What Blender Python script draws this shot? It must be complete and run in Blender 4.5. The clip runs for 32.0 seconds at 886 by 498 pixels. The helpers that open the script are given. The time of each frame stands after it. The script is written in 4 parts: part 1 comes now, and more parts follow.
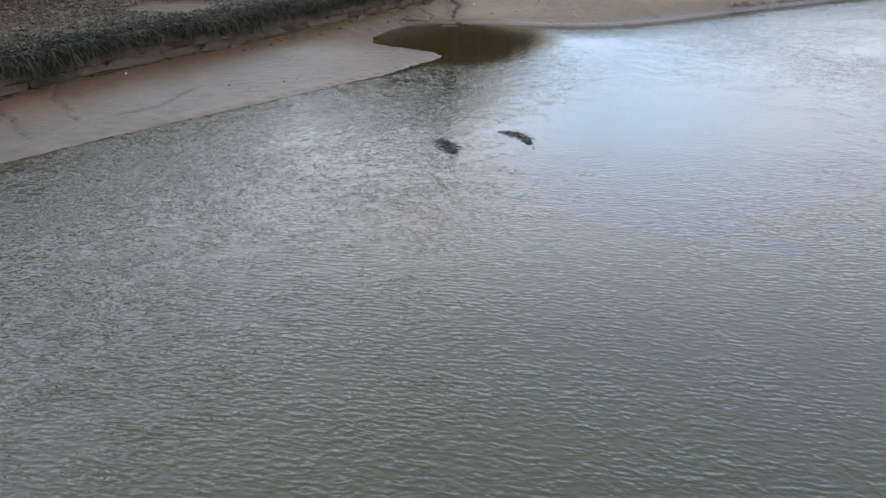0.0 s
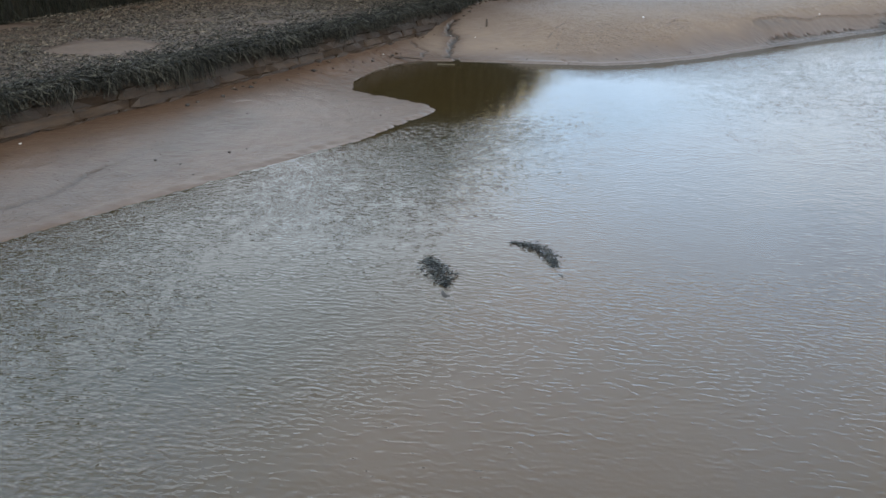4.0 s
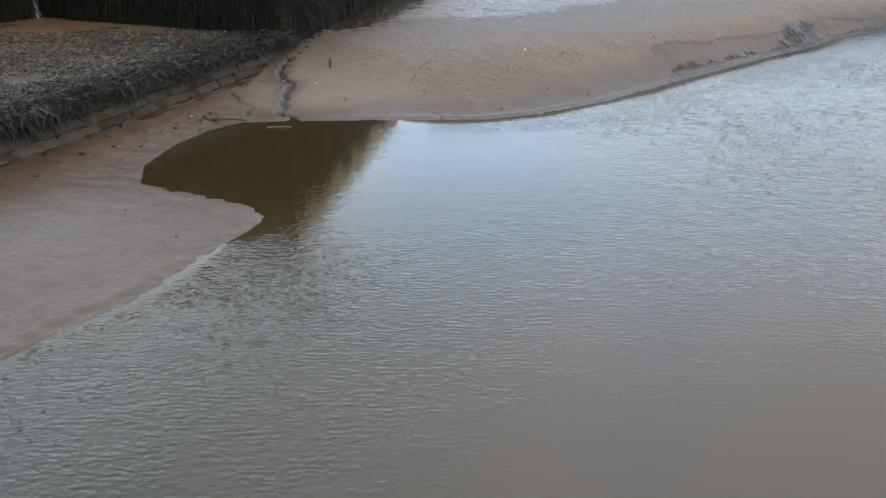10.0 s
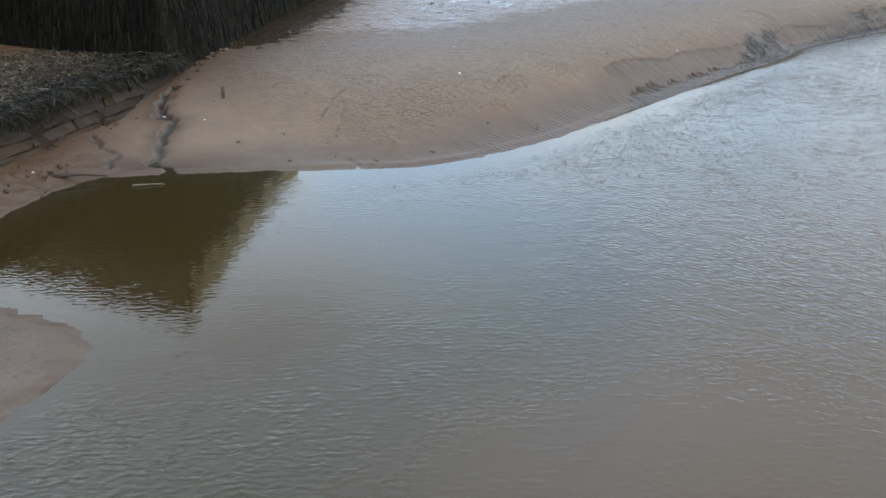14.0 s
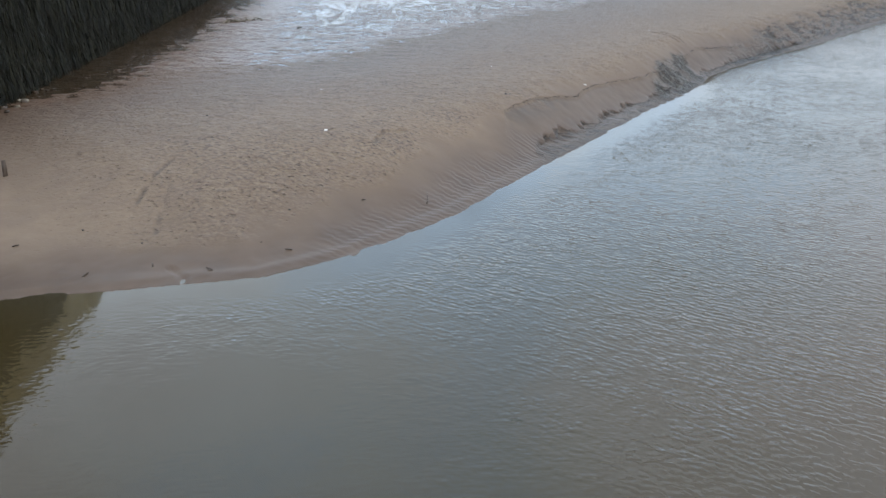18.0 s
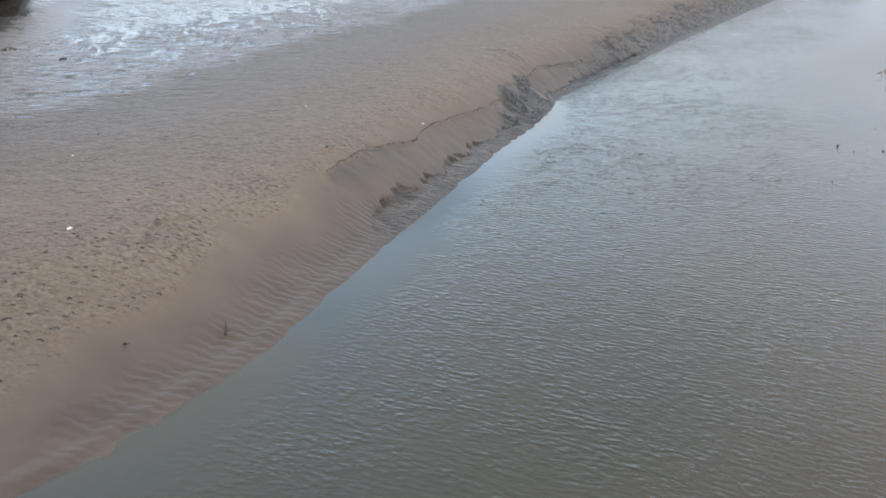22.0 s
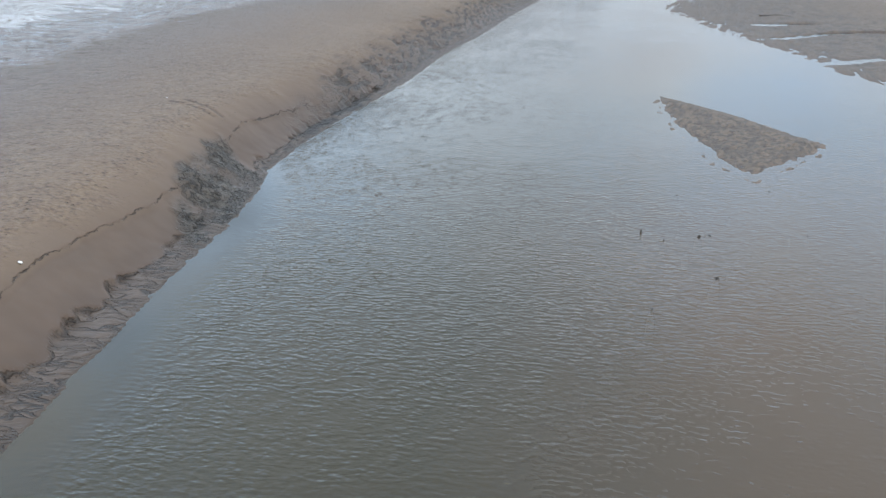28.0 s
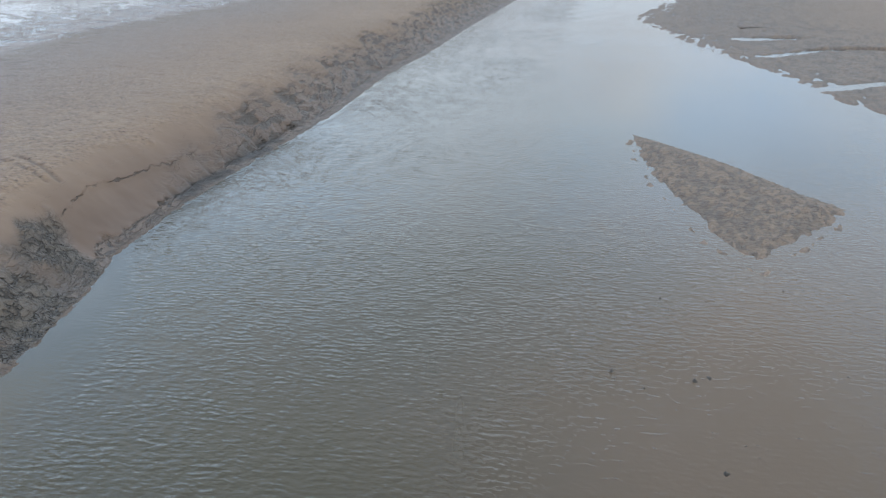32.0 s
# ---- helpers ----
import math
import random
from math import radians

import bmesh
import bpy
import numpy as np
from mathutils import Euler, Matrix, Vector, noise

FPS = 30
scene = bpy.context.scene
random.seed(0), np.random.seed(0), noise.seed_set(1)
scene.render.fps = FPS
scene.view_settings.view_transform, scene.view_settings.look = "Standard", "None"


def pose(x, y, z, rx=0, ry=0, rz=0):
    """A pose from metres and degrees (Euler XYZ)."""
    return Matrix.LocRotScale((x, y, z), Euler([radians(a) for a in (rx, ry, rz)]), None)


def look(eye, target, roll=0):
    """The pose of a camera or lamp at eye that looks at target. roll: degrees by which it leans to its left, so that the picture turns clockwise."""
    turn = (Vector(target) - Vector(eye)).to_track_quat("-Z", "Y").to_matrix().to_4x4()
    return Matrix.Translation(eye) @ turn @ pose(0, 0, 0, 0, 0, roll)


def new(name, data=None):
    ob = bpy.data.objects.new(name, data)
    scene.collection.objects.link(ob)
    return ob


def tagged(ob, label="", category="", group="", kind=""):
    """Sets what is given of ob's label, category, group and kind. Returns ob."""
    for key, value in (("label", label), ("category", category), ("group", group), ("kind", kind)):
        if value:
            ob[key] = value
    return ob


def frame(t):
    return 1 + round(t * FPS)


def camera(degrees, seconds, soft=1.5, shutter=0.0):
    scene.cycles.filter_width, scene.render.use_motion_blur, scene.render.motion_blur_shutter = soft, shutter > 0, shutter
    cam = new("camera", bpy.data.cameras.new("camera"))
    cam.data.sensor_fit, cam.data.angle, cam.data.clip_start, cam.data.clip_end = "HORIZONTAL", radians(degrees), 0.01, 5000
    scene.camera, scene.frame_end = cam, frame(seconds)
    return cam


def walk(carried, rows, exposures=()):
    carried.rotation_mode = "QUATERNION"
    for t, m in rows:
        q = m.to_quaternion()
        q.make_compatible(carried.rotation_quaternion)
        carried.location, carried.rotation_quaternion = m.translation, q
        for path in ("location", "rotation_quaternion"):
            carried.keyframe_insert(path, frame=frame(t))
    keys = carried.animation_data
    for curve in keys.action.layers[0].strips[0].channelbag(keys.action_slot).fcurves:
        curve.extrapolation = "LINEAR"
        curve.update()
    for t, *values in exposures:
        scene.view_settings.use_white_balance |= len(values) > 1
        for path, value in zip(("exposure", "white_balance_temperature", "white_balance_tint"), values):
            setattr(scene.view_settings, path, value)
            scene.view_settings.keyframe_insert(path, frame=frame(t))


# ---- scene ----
# A tidal river between sand banks, below a weed-hung harbour wall.
cam = camera(53.5, 32.0)
PATH = [
    (0, (0.33, -0.411, 4.913), (1.045, 1.297, 4.157), 0.2),
    (0.5, (0.66, 0.181, 4.896), (1.368, 1.892, 4.14), 0.0),
    (1, (0.988, 0.871, 4.904), (1.692, 2.586, 4.154), 0.0),
    (1.5, (1.297, 1.642, 4.929), (2.003, 3.359, 4.185), 0.3),
    (2, (1.601, 2.389, 4.948), (2.309, 4.106, 4.207), 0.4),
    (2.5, (1.891, 3.089, 4.961), (2.603, 4.806, 4.223), 0.6),
    (3, (2.184, 3.73, 4.966), (2.898, 5.447, 4.23), 0.5),
    (3.5, (2.469, 4.362, 4.974), (3.186, 6.078, 4.239), 0.4),
    (5.5, (3.637, 6.856, 5.028), (4.357, 8.572, 4.296), 0.2),
    (6, (3.936, 7.439, 5.011), (4.659, 9.155, 4.28), 0.2),
    (6.5, (4.254, 8.024, 4.988), (4.98, 9.739, 4.259), 0.2),
    (7, (4.579, 8.595, 4.952), (5.309, 10.31, 4.226), 0.2),
    (7.5, (4.888, 9.143, 4.92), (5.622, 10.857, 4.198), 0.3),
    (8, (5.161, 9.643, 4.91), (5.971, 11.325, 4.192), 0.1),
    (8.5, (5.38, 10.186, 4.902), (6.241, 11.842, 4.184), -0.1),
    (9, (5.598, 10.808, 4.913), (6.506, 12.439, 4.195), -0.1),
    (9.5, (5.83, 11.42, 4.93), (6.791, 13.02, 4.212), 0.1),
    (10, (6.066, 11.976, 4.951), (7.074, 13.547, 4.231), 0.0),
    (10.5, (6.343, 12.479, 4.97), (7.394, 14.02, 4.248), 0.2),
    (11, (6.666, 12.965, 4.988), (7.739, 14.49, 4.264), 0.1),
    (11.5, (7.029, 13.452, 4.998), (8.126, 14.959, 4.272), -0.0),
    (12, (7.389, 13.931, 4.986), (8.502, 15.425, 4.26), -0.0),
    (12.5, (7.723, 14.398, 4.966), (8.839, 15.889, 4.238), -0.1),
    (13, (8.092, 14.853, 4.954), (9.209, 16.345, 4.228), 0.0),
    (13.5, (8.5, 15.296, 4.955), (9.617, 16.787, 4.227), 0.1),
    (15.5, (10.168, 16.992, 5.041), (11.332, 18.45, 4.321), 0.5),
    (16, (10.575, 17.48, 5.038), (11.759, 18.922, 4.32), 0.6),
    (16.5, (11.01, 17.962, 5.034), (12.215, 19.389, 4.318), 0.5),
    (17, (11.443, 18.4, 5.026), (12.678, 19.803, 4.312), 0.3),
    (17.5, (11.904, 18.878, 5.024), (13.188, 20.235, 4.311), 0.2),
    (18, (12.361, 19.404, 5.04), (13.668, 20.74, 4.327), 0.2),
    (18.5, (12.809, 19.898, 5.042), (14.118, 21.232, 4.33), 0.2),
    (19, (13.256, 20.356, 5.032), (14.582, 21.673, 4.321), 0.1),
    (19.5, (13.711, 20.787, 5.025), (15.082, 22.059, 4.315), 0.1),
    (20, (14.164, 21.217, 5.015), (15.577, 22.444, 4.307), -0.1),
    (20.5, (14.623, 21.612, 5.004), (16.075, 22.792, 4.298), -0.1),
    (21, (15.089, 21.972, 4.98), (16.578, 23.106, 4.277), -0.1),
    (21.5, (15.58, 22.328, 4.96), (17.101, 23.421, 4.258), -0.2),
    (22, (16.089, 22.707, 4.974), (17.643, 23.751, 4.27), -0.2),
    (22.5, (16.638, 23.082, 5.018), (18.236, 24.055, 4.312), -0.0),
    (23, (17.181, 23.404, 5.059), (18.815, 24.317, 4.353), -0.1),
    (23.5, (17.752, 23.669, 5.097), (19.416, 24.526, 4.391), -0.1),
    (24, (18.333, 23.907, 5.129), (20.029, 24.699, 4.424), -0.1),
    (24.5, (18.93, 24.124, 5.147), (20.656, 24.848, 4.443), -0.1),
    (25, (19.547, 24.317, 5.175), (21.282, 25.02, 4.471), -0.1),
    (25.5, (20.142, 24.481, 5.182), (21.878, 25.181, 4.479), -0.1),
    (26, (20.754, 24.618, 5.171), (22.508, 25.269, 4.465), -0.1),
    (26.5, (21.356, 24.726, 5.157), (23.125, 25.334, 4.449), -0.1),
    (28.5, (23.78, 24.885, 5.025), (25.553, 25.484, 4.32), -0.1),
    (29, (24.376, 24.896, 5.025), (26.15, 25.496, 4.321), -0.1),
    (29.5, (25.001, 24.926, 5.059), (26.774, 25.527, 4.357), -0.1),
    (30, (25.644, 25.003, 5.086), (27.419, 25.602, 4.383), -0.1),
    (30.5, (26.295, 25.087, 5.102), (28.07, 25.685, 4.4), 0.1),
    (31, (26.979, 25.181, 5.101), (28.757, 25.77, 4.4), 0.2),
    (31.5, (27.592, 25.306, 5.078), (29.381, 25.86, 4.376), 0.2),
    (32, (28.222, 25.439, 5.046), (30.014, 25.98, 4.343), 0.2),
]
walk(cam, [(t, look(eye, target, roll)) for t, eye, target, roll in PATH])

# ---- sky and light ----
SUN_UP, SUN_ROUND = 40, 165
world = bpy.data.worlds.new("sky")
scene.world = world
world.use_nodes = True
wn, wl = world.node_tree.nodes, world.node_tree.links
wn.clear()
w_out = wn.new("ShaderNodeOutputWorld")
sky = wn.new("ShaderNodeTexSky")
sky.sky_type, sky.sun_disc = "NISHITA", False
sky.sun_elevation, sky.sun_rotation = radians(SUN_UP), radians(SUN_ROUND)
blue = wn.new("ShaderNodeBackground")
blue.inputs["Strength"].default_value = 0.15
wl.new(sky.outputs["Color"], blue.inputs["Color"])
cloud = wn.new("ShaderNodeBackground")
w_up = wn.new("ShaderNodeSeparateXYZ")
glow = wn.new("ShaderNodeValToRGB")
for stop, (place, level) in enumerate(((0.0, 0.54), (1.0, 0.52), (0.10, 0.72), (0.24, 1.0), (0.45, 0.80))):
    one = glow.color_ramp.elements[stop] if stop < 2 else glow.color_ramp.elements.new(place)
    one.position, one.color = place, (level, level, level, 1)
w_at = wn.new("ShaderNodeTexCoord")
w_map = wn.new("ShaderNodeMapping")
w_map.inputs["Scale"].default_value = (1.0, 1.0, 2.2)
puffs = wn.new("ShaderNodeTexNoise")
puffs.inputs["Scale"].default_value, puffs.inputs["Detail"].default_value = 2.6, 6
cover = wn.new("ShaderNodeValToRGB")
cover.color_ramp.elements[0].position, cover.color_ramp.elements[1].position = 0.14, 0.36
tone = wn.new("ShaderNodeValToRGB")
for stop, (place, colour) in enumerate(((0.38, (0.66, 0.89, 1.18, 1)), (0.66, (0.69, 0.73, 0.81, 1)), (0.50, (0.81, 0.92, 1.04, 1)))):
    one = tone.color_ramp.elements[stop] if stop < 2 else tone.color_ramp.elements.new(place)
    one.position, one.color = place, colour
w_mix = wn.new("ShaderNodeMixShader")
wl.new(w_at.outputs["Generated"], w_map.inputs["Vector"])
wl.new(w_at.outputs["Generated"], w_up.inputs[0])
wl.new(w_up.outputs["Z"], glow.inputs["Fac"])
sunward = wn.new("ShaderNodeVectorMath")
sunward.operation = "DOT_PRODUCT"
sunward.inputs[1].default_value = (math.sin(radians(SUN_ROUND)), math.cos(radians(SUN_ROUND)), 0)
near_sun = wn.new("ShaderNodeMapRange")
near_sun.inputs["From Min"].default_value, near_sun.inputs["From Max"].default_value = -1.0, 0.1
near_sun.inputs["To Min"].default_value, near_sun.inputs["To Max"].default_value = 4.0, 2.05
bright = wn.new("ShaderNodeMath")
bright.operation = "MULTIPLY"
wl.new(w_at.outputs["Generated"], sunward.inputs[0])
wl.new(sunward.outputs["Value"], near_sun.inputs["Value"])
wl.new(glow.outputs["Color"], bright.inputs[0])
wl.new(near_sun.outputs["Result"], bright.inputs[1])
wl.new(bright.outputs[0], cloud.inputs["Strength"])
wl.new(w_map.outputs["Vector"], puffs.inputs["Vector"])
wl.new(puffs.outputs["Fac"], cover.inputs["Fac"])
wl.new(puffs.outputs["Fac"], tone.inputs["Fac"])
wl.new(tone.outputs["Color"], cloud.inputs["Color"])
wl.new(cover.outputs["Color"], w_mix.inputs["Fac"])
wl.new(blue.outputs[0], w_mix.inputs[1])
wl.new(cloud.outputs[0], w_mix.inputs[2])
wl.new(w_mix.outputs[0], w_out.inputs["Surface"])

sun = new("sun", bpy.data.lights.new("sun", "SUN"))
sun.data.energy, sun.data.angle, sun.data.color = 1.6, radians(60), (1.0, 0.86, 0.68)
sr, se = radians(SUN_ROUND), radians(SUN_UP)
sun.matrix_world = look((0, 0, 0), (-math.sin(sr) * math.cos(se), -math.cos(sr) * math.cos(se), -math.sin(se)))
scene.view_settings.exposure = -0.06


# ---- materials ----
class Mat:
    """A node material with short words for the nodes."""

    def __init__(self, name):
        self.m = bpy.data.materials.new(name)
        self.m.use_nodes = True
        self.n, self.l = self.m.node_tree.nodes, self.m.node_tree.links
        self.p = self.n["Principled BSDF"]
        self.at = self.n.new("ShaderNodeTexCoord").outputs["Object"]

    def put(self, value, socket):
        if isinstance(value, bpy.types.NodeSocket):
            self.l.new(value, socket)
        else:
            socket.default_value = value

    def mapped(self, scale=(1, 1, 1), turn=0.0, source=None):
        node = self.n.new("ShaderNodeMapping")
        node.vector_type = "TEXTURE"
        node.inputs["Scale"].default_value, node.inputs["Rotation"].default_value = [1 / v for v in scale], (0, 0, radians(turn))
        self.l.new(source or self.at, node.inputs["Vector"])
        return node.outputs[0]

    def noise(self, scale, detail=4, rough=0.55, at=None, distort=0.0):
        node = self.n.new("ShaderNodeTexNoise")
        self.l.new(at or self.at, node.inputs["Vector"])
        node.inputs["Scale"].default_value, node.inputs["Detail"].default_value = scale, detail
        node.inputs["Roughness"].default_value, node.inputs["Distortion"].default_value = rough, distort
        return node.outputs["Fac"]

    def cells(self, scale, feature="F1", at=None):
        node = self.n.new("ShaderNodeTexVoronoi")
        node.feature = feature
        self.l.new(at or self.at, node.inputs["Vector"])
        node.inputs["Scale"].default_value = scale
        return node.outputs["Distance"]

    def waves(self, scale, at, distort, detail=3, grain=1.5):
        node = self.n.new("ShaderNodeTexWave")
        self.l.new(at, node.inputs["Vector"])
        node.inputs["Scale"].default_value, node.inputs["Distortion"].default_value = scale, distort
        node.inputs["Detail"].default_value, node.inputs["Detail Scale"].default_value = detail, grain
        return node.outputs["Fac"]

    def bent(self, at, scale, much):
        """A place pushed about by noise."""
        node = self.n.new("ShaderNodeTexNoise")
        node.inputs["Scale"].default_value, node.inputs["Detail"].default_value = scale, 2
        self.l.new(at, node.inputs["Vector"])
        push = self.n.new("ShaderNodeVectorMath")
        push.operation = "MULTIPLY_ADD"
        push.inputs[1].default_value = (much, much, 0)
        self.l.new(node.outputs["Color"], push.inputs[0])
        self.l.new(at, push.inputs[2])
        return push.outputs[0]

    def ramp(self, fac, *stops):
        node = self.n.new("ShaderNodeValToRGB")
        e = node.color_ramp.elements
        while len(e) < len(stops):
            e.new(0.5)
        for one, (place, colour) in zip(e, stops):
            one.position = place
            one.color = (*colour, 1) if isinstance(colour, tuple) else (colour, colour, colour, 1)
        self.l.new(fac, node.inputs["Fac"])
        return node.outputs["Color"]

    def mix(self, fac, a, b, kind="MIX"):
        node = self.n.new("ShaderNodeMix")
        node.data_type, node.blend_type = "RGBA", kind
        self.put(fac, node.inputs["Factor"])
        for value, socket in ((a, node.inputs[6]), (b, node.inputs[7])):
            self.put((*value, 1) if isinstance(value, tuple) else value, socket)
        return node.outputs[2]

    def math(self, op, a, b=0.0, c=0.0):
        node = self.n.new("ShaderNodeMath")
        node.operation = op
        for value, socket in zip((a, b, c), node.inputs):
            self.put(value, socket)
        return node.outputs[0]

    def attribute(self, name):
        node = self.n.new("ShaderNodeAttribute")
        node.attribute_name = name
        return node.outputs["Fac"]

    def island(self):
        return self.n.new("ShaderNodeNewGeometry").outputs["Random Per Island"]

    def each(self):
        return self.n.new("ShaderNodeObjectInfo").outputs["Random"]

    def bump(self, height, strength, distance, under=None):
        node = self.n.new("ShaderNodeBump")
        self.put(strength, node.inputs["Strength"])
        node.inputs["Distance"].default_value = distance
        self.l.new(height, node.inputs["Height"])
        if under:
            self.l.new(under, node.inputs["Normal"])
        return node.outputs[0]

    def done(self, colour=None, rough=None, normal=None, spec=None):
        for value, key in ((colour, "Base Color"), (rough, "Roughness"), (normal, "Normal"), (spec, "Specular IOR Level")):
            if value is not None:
                self.put((*value, 1) if isinstance(value, tuple) else value, self.p.inputs[key])
        return self.m


def sand_material():
    k = Mat("sand_and_mud")
    broad, mid, fine = k.noise(0.22, 3), k.noise(1.7, 2), k.noise(34, 2)
    dry = k.mix(k.ramp(broad, (0.35, 0.0), (0.65, 1.0)), (0.146, 0.105, 0.073), (0.184, 0.135, 0.096))
    dry = k.mix(k.ramp(mid, (0.35, 0.0), (0.7, 0.7)), dry, (0.145, 0.106, 0.080))
    # small pits and worm casts, with their light and shade strengthened in the colour
    patch = k.ramp(k.noise(0.8, 3), (0.35, 0.45), (0.62, 1.0))
    flecks = k.noise(11.5, 2, 0.6, k.mapped((1.0, 1.15, 1), -58))
    spots = k.ramp(k.cells(7.6, at=k.bent(k.mapped((0.8, 1.25, 1), -58), 9.0, 0.10)), (0.13, 1.0), (0.23, 0.0))
    pock = k.math("MAXIMUM", k.math("MULTIPLY", k.ramp(flecks, (0.545, 0.0), (0.60, 1.0)), 0.55), spots)
    pock = k.math("MULTIPLY", pock, k.math("MULTIPLY", k.attribute("pocked"), patch))
    light = k.math("MULTIPLY", k.ramp(flecks, (0.36, 1.0), (0.44, 0.0)), k.math("MULTIPLY", k.attribute("pocked"), patch))
    damp, sheen = k.attribute("damp"), k.attribute("sheen")
    wet = k.mix(k.ramp(mid, (0.3, 0.0), (0.75, 1.0)), (0.066, 0.042, 0.028), (0.092, 0.060, 0.041))
    body = k.mix(damp, dry, wet)
    body = k.mix(k.math("MULTIPLY", light, 0.5), body, (0.25, 0.195, 0.14))
    body = k.mix(k.math("MULTIPLY", pock, 0.82), body, (0.046, 0.035, 0.027))
    combs = k.noise(1.0, 3, 0.55, k.mapped((3.4, 8.5, 1), -6), 0.5)
    ribs = k.math("MULTIPLY", k.ramp(combs, (0.49, 0.0), (0.56, 1.0)), k.attribute("ribbed"))
    # shadowed sides of the ripples, put into the colour
    body = k.mix(k.math("MULTIPLY", ribs, 0.7), body, (0.050, 0.041, 0.034))
    crumbs = k.noise(9, 2, 0.5)
    # wave-washed ridges that run down to the water, in shore coordinates
    shore = k.n.new("ShaderNodeCombineXYZ")
    k.l.new(k.attribute("along"), shore.inputs[0])
    k.l.new(k.attribute("down"), shore.inputs[1])
    shore = shore.outputs[0]
    wash = k.waves(1.9, k.mapped((1, 1.5, 1), 10, shore), 6.0, 3, 1.6)
    washed = k.attribute("washed")
    # shade between the ridges, coloured in
    body = k.mix(k.math("MULTIPLY", k.ramp(wash, (0.04, 0.45), (0.30, 0.0)), k.math("MULTIPLY", washed, k.ramp(k.noise(3.6, 3), (0.44, 0.0), (0.58, 1.0)))), body, (0.050, 0.036, 0.029))
    body = k.mix(k.math("MULTIPLY", k.ramp(crumbs, (0.55, 0.0), (0.68, 0.16)), damp), body, (0.075, 0.060, 0.050))
    # broken mud: runnels and crevices down the bank's foot, shade of the gaps coloured in
    broken = k.attribute("broken")
    apart = k.n.new("ShaderNodeSeparateXYZ")
    k.l.new(k.at, apart.inputs[0])
    later = k.math("MINIMUM", k.math("MAXIMUM", k.math("MULTIPLY_ADD", apart.outputs[0], 0.4, -14.0), 0.0), 1.0)
    flutes = k.mix(later, k.noise(1.0, 3, 0.55, k.mapped((6.0, 2.6, 1), 16, shore), 0.6), k.noise(1.0, 3, 0.6, k.mapped((2.3, 6.5, 1), 0, shore), 0.6))
    grooves = k.ramp(flutes, (0.435, 0.0), (0.48, 1.0), (0.51, 1.0), (0.55, 0.0))
    gap = k.math("MULTIPLY", k.math("MULTIPLY", grooves, broken), k.ramp(k.noise(1.9, 4), (0.40, 0.15), (0.56, 1.0)))
    body = k.mix(k.math("MULTIPLY", broken, 0.55), body, k.mix(k.ramp(k.noise(6, 4, 0.6), (0.35, 0.0), (0.65, 1.0)), (0.060, 0.048, 0.040), (0.112, 0.088, 0.072)))
    body = k.mix(k.math("MULTIPLY", gap, 0.88), body, (0.020, 0.018, 0.017))
    dashes = k.math("MULTIPLY", k.ramp(k.noise(1.0, 3, 0.6, k.mapped((1.25, 5.6, 1), 4, shore), 0.3), (0.49, 0.0), (0.56, 1.0)), k.attribute("dashed"))
    body = k.mix(k.math("MULTIPLY", dashes, 0.85), body, (0.030, 0.026, 0.022))
    # dark silt colour, also used to paint shade in hollows and troughs
    silt_and_shade = k.mix(k.ramp(k.noise(7, 5), (0.3, 0.0), (0.7, 1.0)), (0.016, 0.015, 0.014), (0.065, 0.056, 0.048))
    body = k.mix(k.attribute("silt_and_shade"), body, silt_and_shade)
    # undercut shade painted near black
    body = k.mix(k.math("MULTIPLY", k.attribute("shaded_pit"), 0.95), body, (0.008, 0.007, 0.007))
    # thin crevices along the scarps and the torn lip, the lip's undercut shadow painted dark
    wander = k.math("MULTIPLY_ADD", k.noise(6, 4), 0.12, -0.06)
    lines = 0.0
    for where, on, wide in (("rim_at", "rim_on", 0.008), ("lip_at", "lip_on", 0.020)):
        off = k.math("ABSOLUTE", k.math("ADD", k.attribute(where), wander))
        line = k.math("MULTIPLY", k.ramp(off, (wide * 0.5, 1.0), (wide * 1.5, 0.0)), k.attribute(on))
        lines = k.math("MAXIMUM", line, lines)
    lines = k.math("MULTIPLY", lines, k.ramp(k.noise(2.8, 3), (0.46, 0.08), (0.60, 0.95)))
    body = k.mix(k.math("MULTIPLY", lines, 0.8), body, (0.026, 0.021, 0.017))
    clods = k.attribute("clods")
    plate = k.cells(3.6, "DISTANCE_TO_EDGE", k.n.new("ShaderNodeVectorMath").outputs[0])
    warp = plate.node.inputs["Vector"].links[0].from_node
    k.l.new(k.mapped((0.62, 1.35, 1.0), 4, shore), warp.inputs[0])
    bend = k.n.new("ShaderNodeTexNoise")
    bend.inputs["Scale"].default_value, bend.inputs["Detail"].default_value = 3.0, 3
    k.l.new(k.at, bend.inputs["Vector"])
    k.l.new(bend.outputs["Color"], warp.inputs[1])
    seam = k.math("MULTIPLY", k.ramp(plate, (0.03, 1.0), (0.10, 0.0)), clods)
    grey = k.mix(k.ramp(k.noise(5, 5, 0.65), (0.35, 0.0), (0.65, 1.0)), (0.036, 0.033, 0.028), (0.086, 0.078, 0.064))
    body = k.mix(k.math("MULTIPLY", clods, 0.7), body, grey)
    # seams between clods coloured near black for their shade
    body = k.mix(k.math("MULTIPLY", seam, 0.75), body, (0.014, 0.013, 0.012))
    rust = k.mix(k.ramp(k.noise(3, 4), (0.3, 0.0), (0.7, 1.0)), (0.085, 0.043, 0.020), (0.150, 0.082, 0.042))
    body = k.mix(k.attribute("rust"), body, rust)
